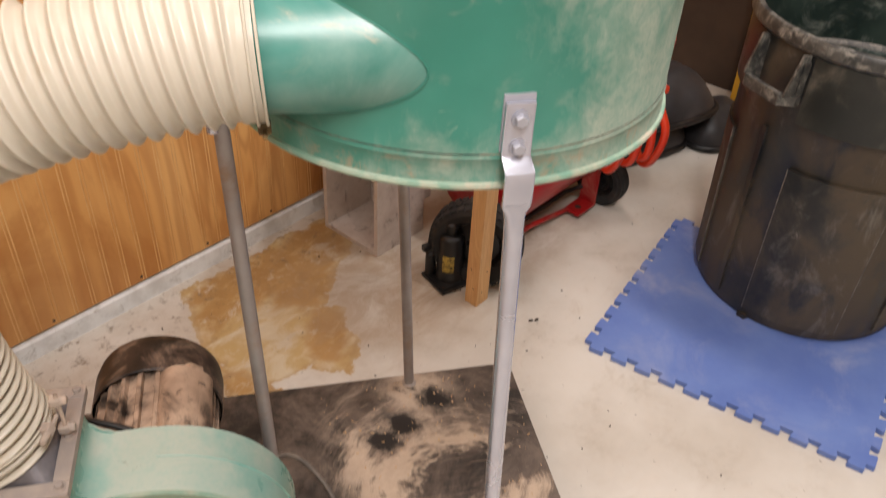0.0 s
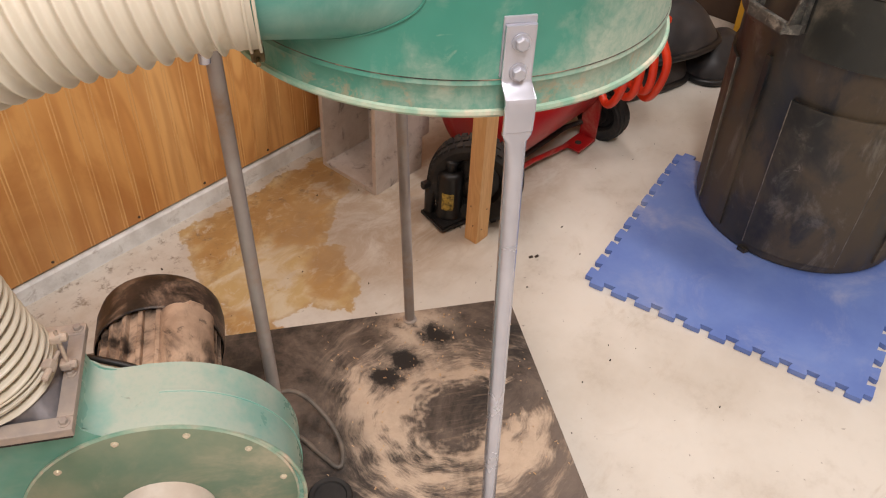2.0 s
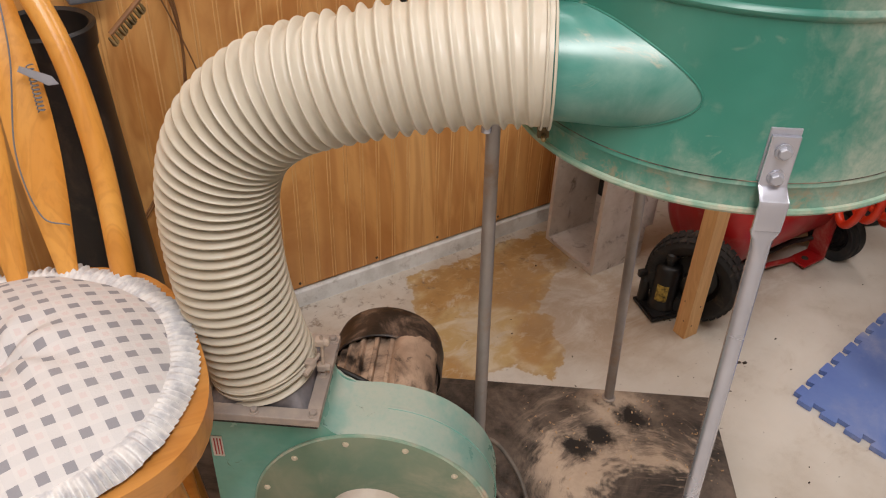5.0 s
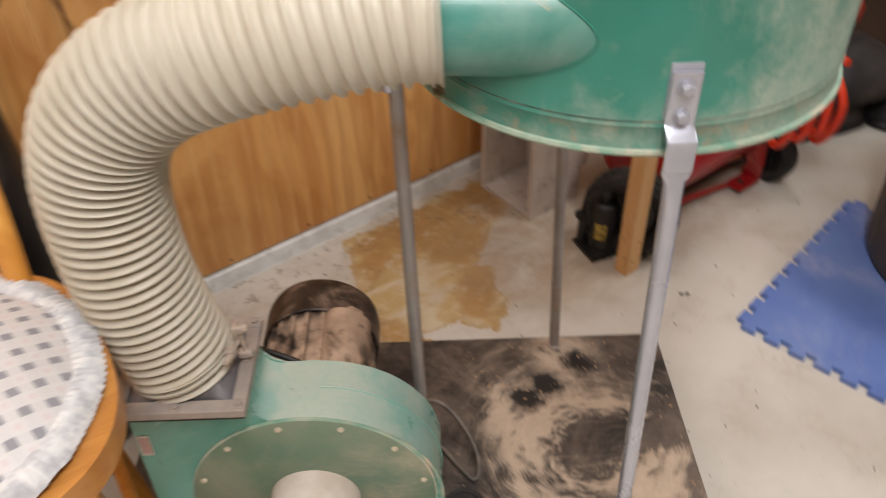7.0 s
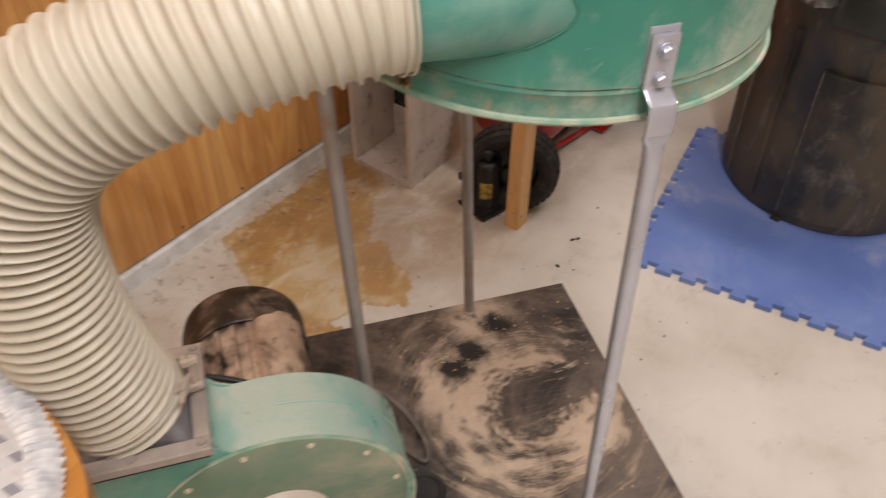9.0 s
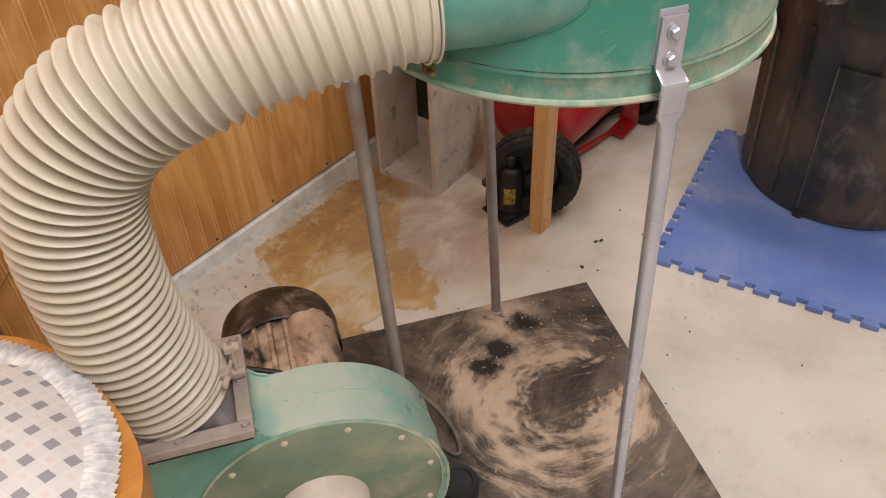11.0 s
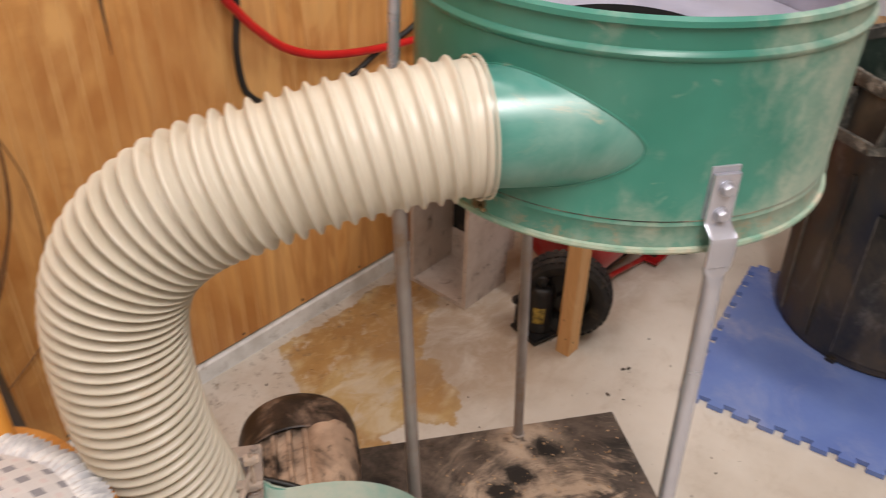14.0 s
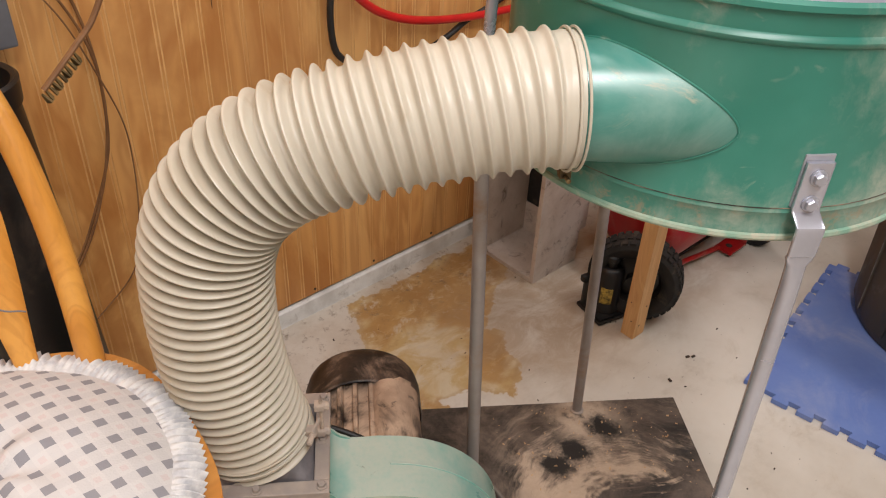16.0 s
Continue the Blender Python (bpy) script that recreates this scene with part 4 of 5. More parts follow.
for i in range(48):
    a = 2 * math.pi * i / 48
    c, s = math.cos(a), math.sin(a)
    k_ = 1 / max(abs(c) / 0.066, abs(s) / 0.0605)
    lo.append(fb.verts.new((cxh + c * k_, cyh + s * k_, 0.482)))
    hi.append(fb.verts.new((cxh + 0.061 * c, cyh + 0.061 * s, 0.505)))
for i in range(48):
    fb.faces.new((lo[i], lo[(i + 1) % 48], hi[(i + 1) % 48], hi[i]))
part("adapter", fb, M_ADAPT, flange, "scraped square-to-round zinc adapter", smooth=True)
for fx, fy in ((-0.455, -0.212), (-0.530, -0.214), (-0.603, -0.212), (-0.455, -0.142), (-0.455, -0.072), (-0.603, -0.072), (-0.603, -0.142)):
    bolt(flange, "screw", TR(fx, fy, 0.4903), 0.0050, 0.0062, M_FLANGE, 6, 0.0068)

# motor behind the blower
MR = 0.0865
MX, MZ = BX - 0.016, BZ + 0.002
my = lambda y: TR(MX, y, MZ) @ RX(-90)
b = lathe([(0, 0), (MR * 0.9, 0), (MR * 0.92, 0.19), (0, 0.19)], 48, m=my(YB))
motor = part("motor", b, M_MOTOR, dc, "finned electric motor thick with brown dust", smooth=True)
for i in range(22):
    a = 360 * i / 22
    f = box(MR * 0.86, MR * 1.03, -0.0036, 0.0036, 0.03, 0.180, 0.0012, 1)
    f.transform(my(YB) @ RZ(a))
    part("fin", f, M_MOTOR, motor)
fc = lathe([(MR * 1.08, 0.165), (MR * 1.10, 0.167), (MR * 1.10, 0.222), (MR * 1.06, 0.240), (MR * 0.94, 0.251), (MR * 0.2, 0.256), (0, 0.256), (0, 0.25), (MR * 0.9, 0.246), (MR * 1.06, 0.22), (MR * 1.06, 0.165)], 56, m=my(YB))
part("fan_cover", fc, M_DUSTBLACK, motor, "black fan cover streaked with dust", smooth=True)
cp = bmesh.new()
ov = [(0.040 * math.copysign(abs(math.cos(q)) ** 0.8, math.cos(q)), 0.034 * math.copysign(abs(math.sin(q)) ** 0.8, math.sin(q))) for q in [2 * math.pi * i / 32 for i in range(32)]]
prism(ov, 0.02, 0.172, my(YB) @ TR(0.046, -0.060, 0) @ RZ(38), 0.008, cp)
part("capacitor_cover", cp, M_MOTOR, motor, "domed capacitor cover under dust", smooth=True)
part("motor_foot", box(BX - 0.07, BX + 0.07, YB + 0.02, YB + 0.13, 0.0755, BZ - MR * 0.8, 0.004), M_DUSTBLACK, motor)
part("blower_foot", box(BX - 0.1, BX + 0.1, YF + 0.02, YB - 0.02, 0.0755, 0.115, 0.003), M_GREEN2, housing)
mc = smooth_path([(-0.50, -0.02, 0.395), (-0.46, -0.04, 0.402), (-0.415, -0.055, 0.394), (-0.375, -0.07, 0.378), (-0.345, -0.083, 0.362)], 24)
part("motor_lead", sweep(mc, 0.0045, 10), M_CABLE, motor, smooth=True)

# ---- things on the board ----
def cable(name, pts, r, material, label, category="cable", n=80, seg=10):
    return tagged(part(name, sweep(smooth_path(pts, n), r, seg), material, smooth=True), label, category)


def dcw(x, y, z):
    return tuple(DC @ Vector((x, y, z)))


cable("power_cable", [dcw(*p) for p in ((-0.27, 0.02, 0.15), (-0.235, 0.07, 0.145), (-0.20, 0.075, 0.125), (-0.165, 0.04, 0.10), (-0.148, 0.0, 0.083), (-0.148, -0.035, 0.080), (-0.158, -0.047, 0.080), (-0.18, -0.02, 0.080), (-0.22, 0.03, 0.080), (-0.28, 0.05, 0.081))], 0.0042, M_GREYCABLE, "dusty grey power cable looped on the base board")

cap = lathe([(0, 0.0), (0.034, 0.0), (0.035, 0.003), (0.035, 0.026), (0.032, 0.031), (0.026, 0.030), (0.024, 0.027), (0, 0.027)], 36)
tagged(part("rubber_cap", cap, M_RUBBER, smooth=True, m=DC @ TR(-0.176, -0.112, 0.0752)), "round black rubber cap lying on the base board", "cap")
rnd = random.Random(5)
b = bmesh.new()
for i in range(190):
    a, r = rnd.uniform(0, 6.28), 0.12 + rnd.gauss(0.06, 0.06)
    x, y = 0.055 + r * math.cos(a), 0.02 + r * math.sin(a)
    if rnd.random() < 0.45:
        x, y = rnd.uniform(-0.15, 0.22), rnd.uniform(0.1, 0.27)
    if not (-0.3 < x < 0.222 and -0.29 < y < 0.278):
        continue
    s = rnd.uniform(0.0006, 0.0024)
    m = DC @ TR(x, y, 0.0752 + s * 0.4) @ Euler((rnd.uniform(0, 6), rnd.uniform(0, 6), rnd.uniform(0, 6))).to_matrix().to_4x4()
    bmesh.ops.create_cube(b, size=1, matrix=m @ Matrix.Diagonal((s * 2.2, s * 1.2, s * 0.7, 1)))
tagged(part("wood_chips", b, M_CHIP), "scattered pale sawdust chips on the black board", "sawdust", kind="stuff")
b = bmesh.new()
for i in range(60):
    x, y = rnd.uniform(-0.4, 1.0), rnd.uniform(-1.4, -0.05)
    s = rnd.uniform(0.0008, 0.0022)
    m = TR(x, y, s * 0.4) @ Euler((rnd.uniform(0, 6), rnd.uniform(0, 6), rnd.uniform(0, 6))).to_matrix().to_4x4()
    bmesh.ops.create_cube(b, size=1, matrix=m @ Matrix.Diagonal((s * 3, s * 1.4, s, 1)))
for x, y in ((0.375, -0.682), (0.386, -0.690), (0.28, -0.70)):
    bmesh.ops.create_cube(b, size=1, matrix=TR(x, y, 0.002) @ RZ(x * 900) @ Matrix.Diagonal((0.009, 0.005, 0.003, 1)))
tagged(part("floor_debris", b, M_SPECK), "small dark crumbs scattered on the concrete floor", "debris", kind="stuff")

# ---- blue foam mat ----
MAT = TR(0.384, -0.814, 0) @ RZ(8.6)


def foam_mat(size=0.605, teeth=10, depth=0.017):
    """A square tile with dovetailed teeth; local x along the far edge, y towards the wall side; corner at the origin, body towards -y."""
    def edge(p, q):
        p, q = Vector(p), Vector(q)
        d = (q - p).normalized()
        n = Vector((d.y, -d.x))
        step = (q - p).length / (2 * teeth + 1)
        out = []
        for i in range(2 * teeth + 1):
            a = p + d * step * i
            if i % 2 == 0:
                e = step * 0.16
                for t, h in ((0.0, 0.0), (-0.5, 0.35), (-1.0, 0.75), (-0.7, 1.0)):
                    out.append(a + d * (e * t if i else max(0, e * t)) + n * depth * h)
                c = a + d * step
                last = i == 2 * teeth
                for t, h in ((0.7, 1.0), (1.0, 0.75), (0.5, 0.35), (0.0, 0.0)):
                    out.append(c + d * (0 if last else e * t) + n * depth * h)
        return out
    s = size - 2 * depth
    o = depth
    cs = [(o, -o), (o, -o - s), (o + s, -o - s), (o + s, -o)]
    pts = []
    for i in range(4):
        pts += edge(cs[i], cs[(i + 1) % 4])
    clean = []
    for p in pts:
        if not clean or (p - clean[-1]).length > 1e-4:
            clean.append(p)
    return [(p.x, p.y) for p in clean]


mat = tagged(part("foam_mat", prism(foam_mat(), 0.0005, 0.0125), M_MAT, m=MAT), "blue interlocking foam floor mat with toothed edges", "floor mat")

# ---- waste bin ----
BIN = TR(0.955, -1.058, 0.0127) @ RZ(154)
bin_ = thing("waste_bin", BIN, "dark grey round plastic waste bin, dusty, standing on the foam mat", "bin")
H, RB, RT = 0.668, 0.237, 0.256
prof = [(0, 0.004), (RB - 0.02, 0.004), (RB - 0.012, 0.0), (RB - 0.003, 0.004), (RB, 0.012), (RB + 0.003, 0.03), (RB + (RT - RB) * 0.72, H * 0.74), (RT + 0.004, H * 0.76), (RT + 0.005, H - 0.05), (RT + 0.004, H - 0.028)]
inner = [(RT - 0.001, H - 0.028), (RT - 0.003, 0.510), (RT - 0.011, 0.504), (RT - 0.015, 0.494), (RB - 0.005, 0.02), (RB - 0.02, 0.010), (0, 0.010)]
body = part("body", lathe(prof, 80), M_BIN, bin_, "charcoal plastic with brown dust on one side", smooth=True)
part("rim", lathe([(RT, H - 0.03), (RT + 0.010, H - 0.03), (RT + 0.015, H - 0.024), (RT + 0.015, H - 0.008), (RT + 0.010, H), (RT + 0.002, H + 0.001), (RT - 0.004, H - 0.004), (RT - 0.004, H - 0.03)], 80, closed=True), M_BINRIM, bin_, "rounded scuffed rim", smooth=True)


part("inside", lathe([(RT + 0.003, H - 0.029)] + inner, 80), M_BININ, body, "scuffed dark inside of the bin", smooth=True)
part("ledge", lathe([(RT - 0.0030, 0.511), (RT - 0.0065, 0.5105), (RT - 0.0115, 0.5060), (RT - 0.0135, 0.501)], 80), M_BINEDGE, body, "dusty ledge inside the bin", smooth=True)
for a in (15, 195):
    part("upper_band", lathe([(RT + 0.003, 0.498), (RT + 0.0072, 0.500), (RT + 0.0078, 0.506), (RT + 0.0078, H - 0.034), (RT + 0.003, H - 0.030)], 48, a0=radians(a), a1=radians(a + 150)), M_BINBAND, body, "smooth darker upper band", smooth=True)
foot = prism([(RB - 0.006, -0.012), (RB + 0.008, -0.010), (RB + 0.009, 0.010), (RB - 0.006, 0.014)], 0.0, 0.012, RZ(19), 0.002)
part("foot_tab", foot, M_BIN, body, "small moulded tab at the base")


def bin_panel(a0, a1, z0, z1):
    """A slightly raised field on the bin's side."""
    b = bmesh.new()
    n = 12
    out, back = [], []
    for z in (z0, z1):
        rr = RB + (RT - RB) * z / H * 0.97 + 0.0065
        out.append([b.verts.new((rr * math.cos(radians(a0 + (a1 - a0) * i / n)), rr * math.sin(radians(a0 + (a1 - a0) * i / n)), z)) for i in range(n + 1)])
        back.append([b.verts.new(((rr - 0.009) * math.cos(radians(a0 + (a1 - a0) * i / n)), (rr - 0.009) * math.sin(radians(a0 + (a1 - a0) * i / n)), z)) for i in range(n + 1)])
    for i in range(n):
        b.faces.new((out[0][i], out[0][i + 1], out[1][i + 1], out[1][i]))
        b.faces.new((out[0][i], back[0][i], back[0][i + 1], out[0][i + 1]))
        b.faces.new((out[1][i], out[1][i + 1], back[1][i + 1], back[1][i]))
    for i in (0, n):
        b.faces.new((out[0][i], out[1][i], back[1][i], back[0][i]))
    return b


for a in (42, 132, 222, 312):
    part("side_panel", bin_panel(a - 24, a + 24, 0.03, 0.40), M_BIN, body, smooth=True)
    for q in (a - 24, a + 24):
        ends = [RZ(q) @ Vector((RB + (RT - RB) * z / H * 0.97 + 0.0063, 0, z)) for z in (0.03, 0.22, 0.40)]
        part("panel_edge", sweep(ends, 0.0011, 6), M_BINEDGE, body, "pale scuffed moulding edge", smooth=True)
for a in (0, 90, 180, 270):
    part("side_rib", bin_panel(a - 1.5, a + 1.5, 0.03, 0.46), M_BIN, body, smooth=True)


def bin_handle(turn):
    b = bmesh.new()
    rr = RT + 0.002
    for s in (-1, 1):
        pts = [(rr - 0.004, 0.062 * s), (rr + 0.012, 0.066 * s), (rr + 0.040, 0.050 * s), (rr + 0.040, 0.043 * s), (rr + 0.010, 0.055 * s), (rr - 0.004, 0.052 * s)]
        prism(pts if s > 0 else list(reversed(pts)), 0.537, 0.557, bm=b)
        prism([(rr - 0.003, 0.052 * s), (rr + 0.012, 0.052 * s), (rr + 0.012, 0.062 * s), (rr - 0.003, 0.062 * s)], 0.552, 0.622, bm=b)
        fin = [(rr - 0.002, 0.557), (rr + 0.038, 0.557), (rr + 0.016, 0.636), (rr - 0.002, 0.636)]
        prism(fin, -0.0025, 0.0025, TR(0, 0.056 * s, 0) @ RX(90), bm=b)
    box(rr + 0.030, rr + 0.042, -0.05, 0.05, 0.534, 0.560, 0.004, bm=b)
    b.transform(RZ(turn))
    return part("handle", b, M_BINRIM, bin_, "moulded grab handle")


bin_handle(0)
bin_handle(180)

# ---- white box by the wall ----
wb = thing("white_box", TR(0.296, -0.27, 0), "tall paint-spattered white wooden box standing open-sided by the wall", "box")
W, D, HB, TH = 0.165, 0.19, 0.46, 0.012
part("bottom_panel", box(0, W, 0, D, 0.0, TH, 0.001), M_WHITEBOX, wb)
part("side_panel", box(0, W, 0, TH, TH, HB, 0.001), M_WHITEBOX, wb, "spattered side board")
part("side_panel", box(0, W, D - TH, D, TH, HB, 0.001), M_WHITEBOX, wb)
part("back_panel", box(W - TH, W, TH, D - TH, TH, 0.10, 0.001), M_WHITEBOX, wb)
# added black sheet in place of the dark, shaded gap above the back panel
part("gap_shade_sheet", box(W - TH + 0.002, W - 0.002, TH, D - TH, 0.10, HB, 0.001), M_RUBBER, wb, "black sheet standing in for the shaded gap at the back of the box")
part("top_panel", box(0, W, 0, D, HB, HB + TH, 0.001), M_WHITEBOX, wb)
part("cleat", box(W + 0.0005, W + 0.03, 0.004, 0.05, 0.09, HB - 0.02, 0.001), M_WHITEBOX, wb)

# ---- post and jack ----
post = tagged(part("wooden_post", box(-0.0212, 0.0212, -0.0175, 0.0175, 0, 0.80, 0.0015), M_POST, m=TR(0.3455, -0.5455, 0)), "square orange-brown wooden post standing on the floor", "post")

for x, z, w, h in ((-0.006, 0.034, 0.004, 0.003), (0.008, 0.085, 0.003, 0.004)):
    part("nail_mark", box(x - w / 2, x + w / 2, -0.0179, -0.0172, z, z + h), M_SPECK, post)
    part("nail_mark", box(-0.0216, -0.0209, x * 0.7 - w / 3, x * 0.7 + w / 3, z + 0.012, z + 0.012 + h), M_SPECK, post)

jk = thing("bottle_jack", TR(0.357, -0.452, 0) @ RZ(-14), "black hydraulic bottle jack with a worn yellow label", "jack")
b = prism([(-0.05, -0.045), (0.05, -0.045), (0.05, 0.045), (-0.05, 0.045)], 0, 0.016, bevel=0.004)
part("base", b, M_BLACK, jk)
cyl = part("cylinder", lathe([(0, 0.014), (0.034, 0.014), (0.034, 0.026), (0.030, 0.032), (0.030, 0.122), (0.027, 0.132), (0.020, 0.137), (0, 0.137)], 36), M_BLACK, jk, smooth=True)
part("ram", lathe([(0, 0.134), (0.012, 0.134), (0.012, 0.152), (0.016, 0.155), (0.016, 0.166), (0.010, 0.171), (0, 0.171)], 24), M_BLACK, jk, smooth=True)
part("label_plate", lathe([(0.0304, 0.042), (0.0308, 0.043), (0.0308, 0.088), (0.0304, 0.089)], 14, a0=radians(196), a1=radians(250)), M_LABEL, cyl, "worn yellow paper label", smooth=True)
pm = lathe([(0, 0.014), (0.013, 0.014), (0.013, 0.075), (0.009, 0.08), (0.009, 0.092), (0, 0.094)], 20, m=TR(-0.034, 0.032, 0))
part("pump", pm, M_BLACK, jk, smooth=True)
sk = box(-0.058, -0.012, 0.026, 0.040, 0.085, 0.103, 0.004)
part("handle_socket", sk, M_BLACK, jk)

# ---- air compressor with wheels ----
ac = thing("air_compressor", TR(0.70, -0.36, 0), "red portable air compressor with black pneumatic wheels", "compressor")
tank = part("tank", lathe([(0, -0.26), (0.045, -0.258), (0.09, -0.245), (0.12, -0.22), (0.132, -0.19), (0.133, 0.19), (0.12, 0.22), (0.09, 0.245), (0.045, 0.258), (0, 0.26)], 56, m=TR(0.035, -0.035, 0.182) @ RY(90)), M_RED, ac, "glossy red tank", smooth=True)


def tyre(m, r=0.125, w=0.036):
    """Wheel across local z."""
    ob = part("wheel", lathe([(0, -0.012), (0.03, -0.014), (r * 0.52, -0.006), (r * 0.6, -0.02), (r * 0.62, -0.018), (r * 0.62, 0.018), (r * 0.6, 0.02), (r * 0.52, 0.006), (0.03, 0.014), (0, 0.012)], 36, m=m), M_BLACK, ac, "black wheel", smooth=True)
    t = lathe([(r * 0.60, -w * 0.55), (r * 0.72, -w * 0.9), (r * 0.88, -w), (r * 0.96, -w * 0.85), (r, -w * 0.4), (r, w * 0.4), (r * 0.96, w * 0.85), (r * 0.88, w), (r * 0.72, w * 0.9), (r * 0.60, w * 0.55)], 48, m=m, closed=True)
    part("tyre", t, M_RUBBER, ob, "treaded black rubber tyre", smooth=True)
    tb = bmesh.new()
    for i in range(36):
        for j, q in ((-1, 0), (0, 0.5), (1, 0)):
            bmesh.ops.create_cube(tb, size=1, matrix=m @ RZ(10 * (i + q)) @ TR(r * (1.0 if j == 0 else 0.975), 0, j * w * 0.62) @ Matrix.Diagonal((0.007, 0.013, 0.015, 1)))
    part("tread", tb, M_RUBBER, ob)
    part("hub", lathe([(0, -0.03), (0.018, -0.03), (0.02, -0.012), (0.02, 0.012), (0.018, 0.03), (0, 0.03)], 20, m=m), M_BLACK, ob, smooth=True)
    return ob


tyre(TR(-0.300, -0.131, 0.108) @ RZ(28) @ RY(90), 0.108, 0.033)
tyre(TR(0.212, -0.158, 0.068) @ RY(90), 0.068, 0.022)
part("axle", sweep([Vector((-0.30, -0.131, 0.108)), Vector((-0.10, -0.10, 0.04)), Vector((0.12, -0.10, 0.04)), Vector((0.215, -0.158, 0.068))], 0.007, 12), M_BLACK, ac, smooth=True)
fr = box(0.085, 0.165, -0.175, -0.125, 0.012, 0.018, 0.001)
box(0.160, 0.166, -0.175, -0.125, 0.0185, 0.19, 0.001, bm=fr)
part("frame_rail", sweep([Vector((-0.22, -0.12, 0.040)), Vector((-0.05, -0.118, 0.026)), Vector((0.09, -0.135, 0.016))], 0.007, 10), M_RED, ac, "red steel frame rail", smooth=True)
part("bracket_hole", lathe([(0, 0.0), (0.009, 0.0), (0.009, 0.0006), (0, 0.0006)], 16, m=TR(0.118, -0.150, 0.0178)), M_SPECK, ac)
part("frame_bracket", fr, M_RED, ac, "bent red steel bracket")
part("pump_head", box(-0.10, 0.14, -0.12, 0.06, 0.305, 0.47, 0.02), M_BLACK, ac)
part("motor_housing", lathe([(0, 0.135), (0.060, 0.135), (0.068, 0.145), (0.068, 0.395), (0.062, 0.430), (0.045, 0.452), (0.02, 0.460), (0, 0.461)], 40, m=TR(0.0, -0.120, 0.405) @ RY(90)), M_RED, ac, "rounded red motor housing", smooth=True)
part("sticker", lathe([(0.1335, -0.012), (0.1338, 0.012)], 6, m=TR(0.160, -0.035, 0.182) @ RY(90), a0=radians(216), a1=radians(227)), M_WHITETAG, tank, "small white warning sticker")

# coiled orange hose that hangs beside the compressor
pts = []
for i in range(220):
    s = i / 219
    a = s * 2 * math.pi * 4.5 - 1.5
    pts.append(Vector((0.80 + 0.13 * s + 0.02 * math.cos(a), -0.545 - 0.085 * s + 0.058 * math.cos(a), 0.275 + 0.012 * math.sin(2.3 * a) + (0.098 + 0.01 * math.sin(1.7 * a)) * math.sin(a))))
tagged(part("air_hose_coil", sweep(pts, 0.0105, 12), M_ORANGE, smooth=True), "orange-red coiled air hose hanging beside the compressor", "hose")

# ---- stored bags and boards at the back ----
def slumped_bag(m, sx, sy, h, seed, label, material):
    """A flat soft bag: a sagging dome on a sewn edge with black piping."""
    ob = thing("tool_bag", m, label, "bag")
    b = bmesh.new()
    rows, n = [], 64
    rim_line = []
    for i in range(15):
        t = i / 14
        row = []
        for j in range(n):
            a = 2 * math.pi * j / n
            c, q = math.cos(a), math.sin(a)
            k_ = (abs(c) ** 2.8 + abs(q) ** 2.8) ** (-1 / 2.8)
            swell = math.cos(t * math.pi / 2) ** 0.85
            z = 0.016 + h * math.sin(t * math.pi / 2) ** 1.15
            p = Vector((sx * k_ * c * swell, sy * k_ * q * swell, z))
            w = noise.noise(p * 7.0 + Vector((seed, 0, 0))) * 0.016 + noise.noise(p * 19.0 + Vector((0, seed, 0))) * 0.005
            p += Vector((c * w, q * w, w * 1.2 * t))
            row.append(b.verts.new(p))
            if i == 0:
                rim_line.append(Vector((p.x * 1.02, p.y * 1.02, 0.011)))
        rows.append(row)
    for p, q in zip(rows, rows[1:]):
        for j in range(n):
            b.faces.new((p[j], p[(j + 1) % n], q[(j + 1) % n], q[j]))
    b.faces.new(rows[-1])
    b.faces.new(list(reversed(rows[0])))
    part("bag_body", b, material, ob, smooth=True)
    part("piping", sweep(rim_line + rim_line[:1], 0.0105, 10), M_BLACK, ob, "thick black sewn edge", smooth=True)
    return ob


slumped_bag(TR(1.245, -0.415, 0) @ RZ(-15), 0.185, 0.105, 0.10, 2.0, "slumped dark grey fabric bag on the floor", M_GREYBAG)
slumped_bag(TR(1.310, -0.440, 0.112) @ RZ(-22), 0.185, 0.130, 0.12, 7.0, "dark grey fabric bag lying on another bag", M_GREYBAG)
slumped_bag(TR(1.50, -0.56, 0) @ RZ(-18), 0.125, 0.10, 0.10, 4.0, "dark grey fabric bag by the back wall", M_GREYBAG)
osb = thing("particle_board", TR(1.66, -0.548, 0) @ RY(-3), "tan particle board with a yellow painted edge leaning by the wall", "board")
part("sheet", box(0.0, 0.016, -0.62, -0.018, 0, 1.05, 0.001), M_CHIP, osb)
part("edge_strip", box(-0.002, 0.018, -0.018, 0.010, 0, 1.05, 0.002), M_YELLOW, osb, "yellow painted edge")
tagged(part("dark_panel", box(-0.012, 0.012, -0.24, 0.24, 0, 0.95, 0.004), M_BACKWALL, m=TR(1.84, -0.33, 0)), "dark brown panel standing by the back wall", "panel")
fp = thing("insulation_board", TR(1.155, -1.33, 0) @ RZ(-64), "white insulation board with a bare wooden edge strip on the floor", "board")
part("sheet", box(0.0, 0.5, 0.004, 0.30, 0.022, 0.16, 0.003), M_TAPE, fp)
part("edge_strip", box(-0.01, 0.5, -0.016, 0.004, 0.0, 0.022, 0.002), M_POST, fp, "bare wooden strip")

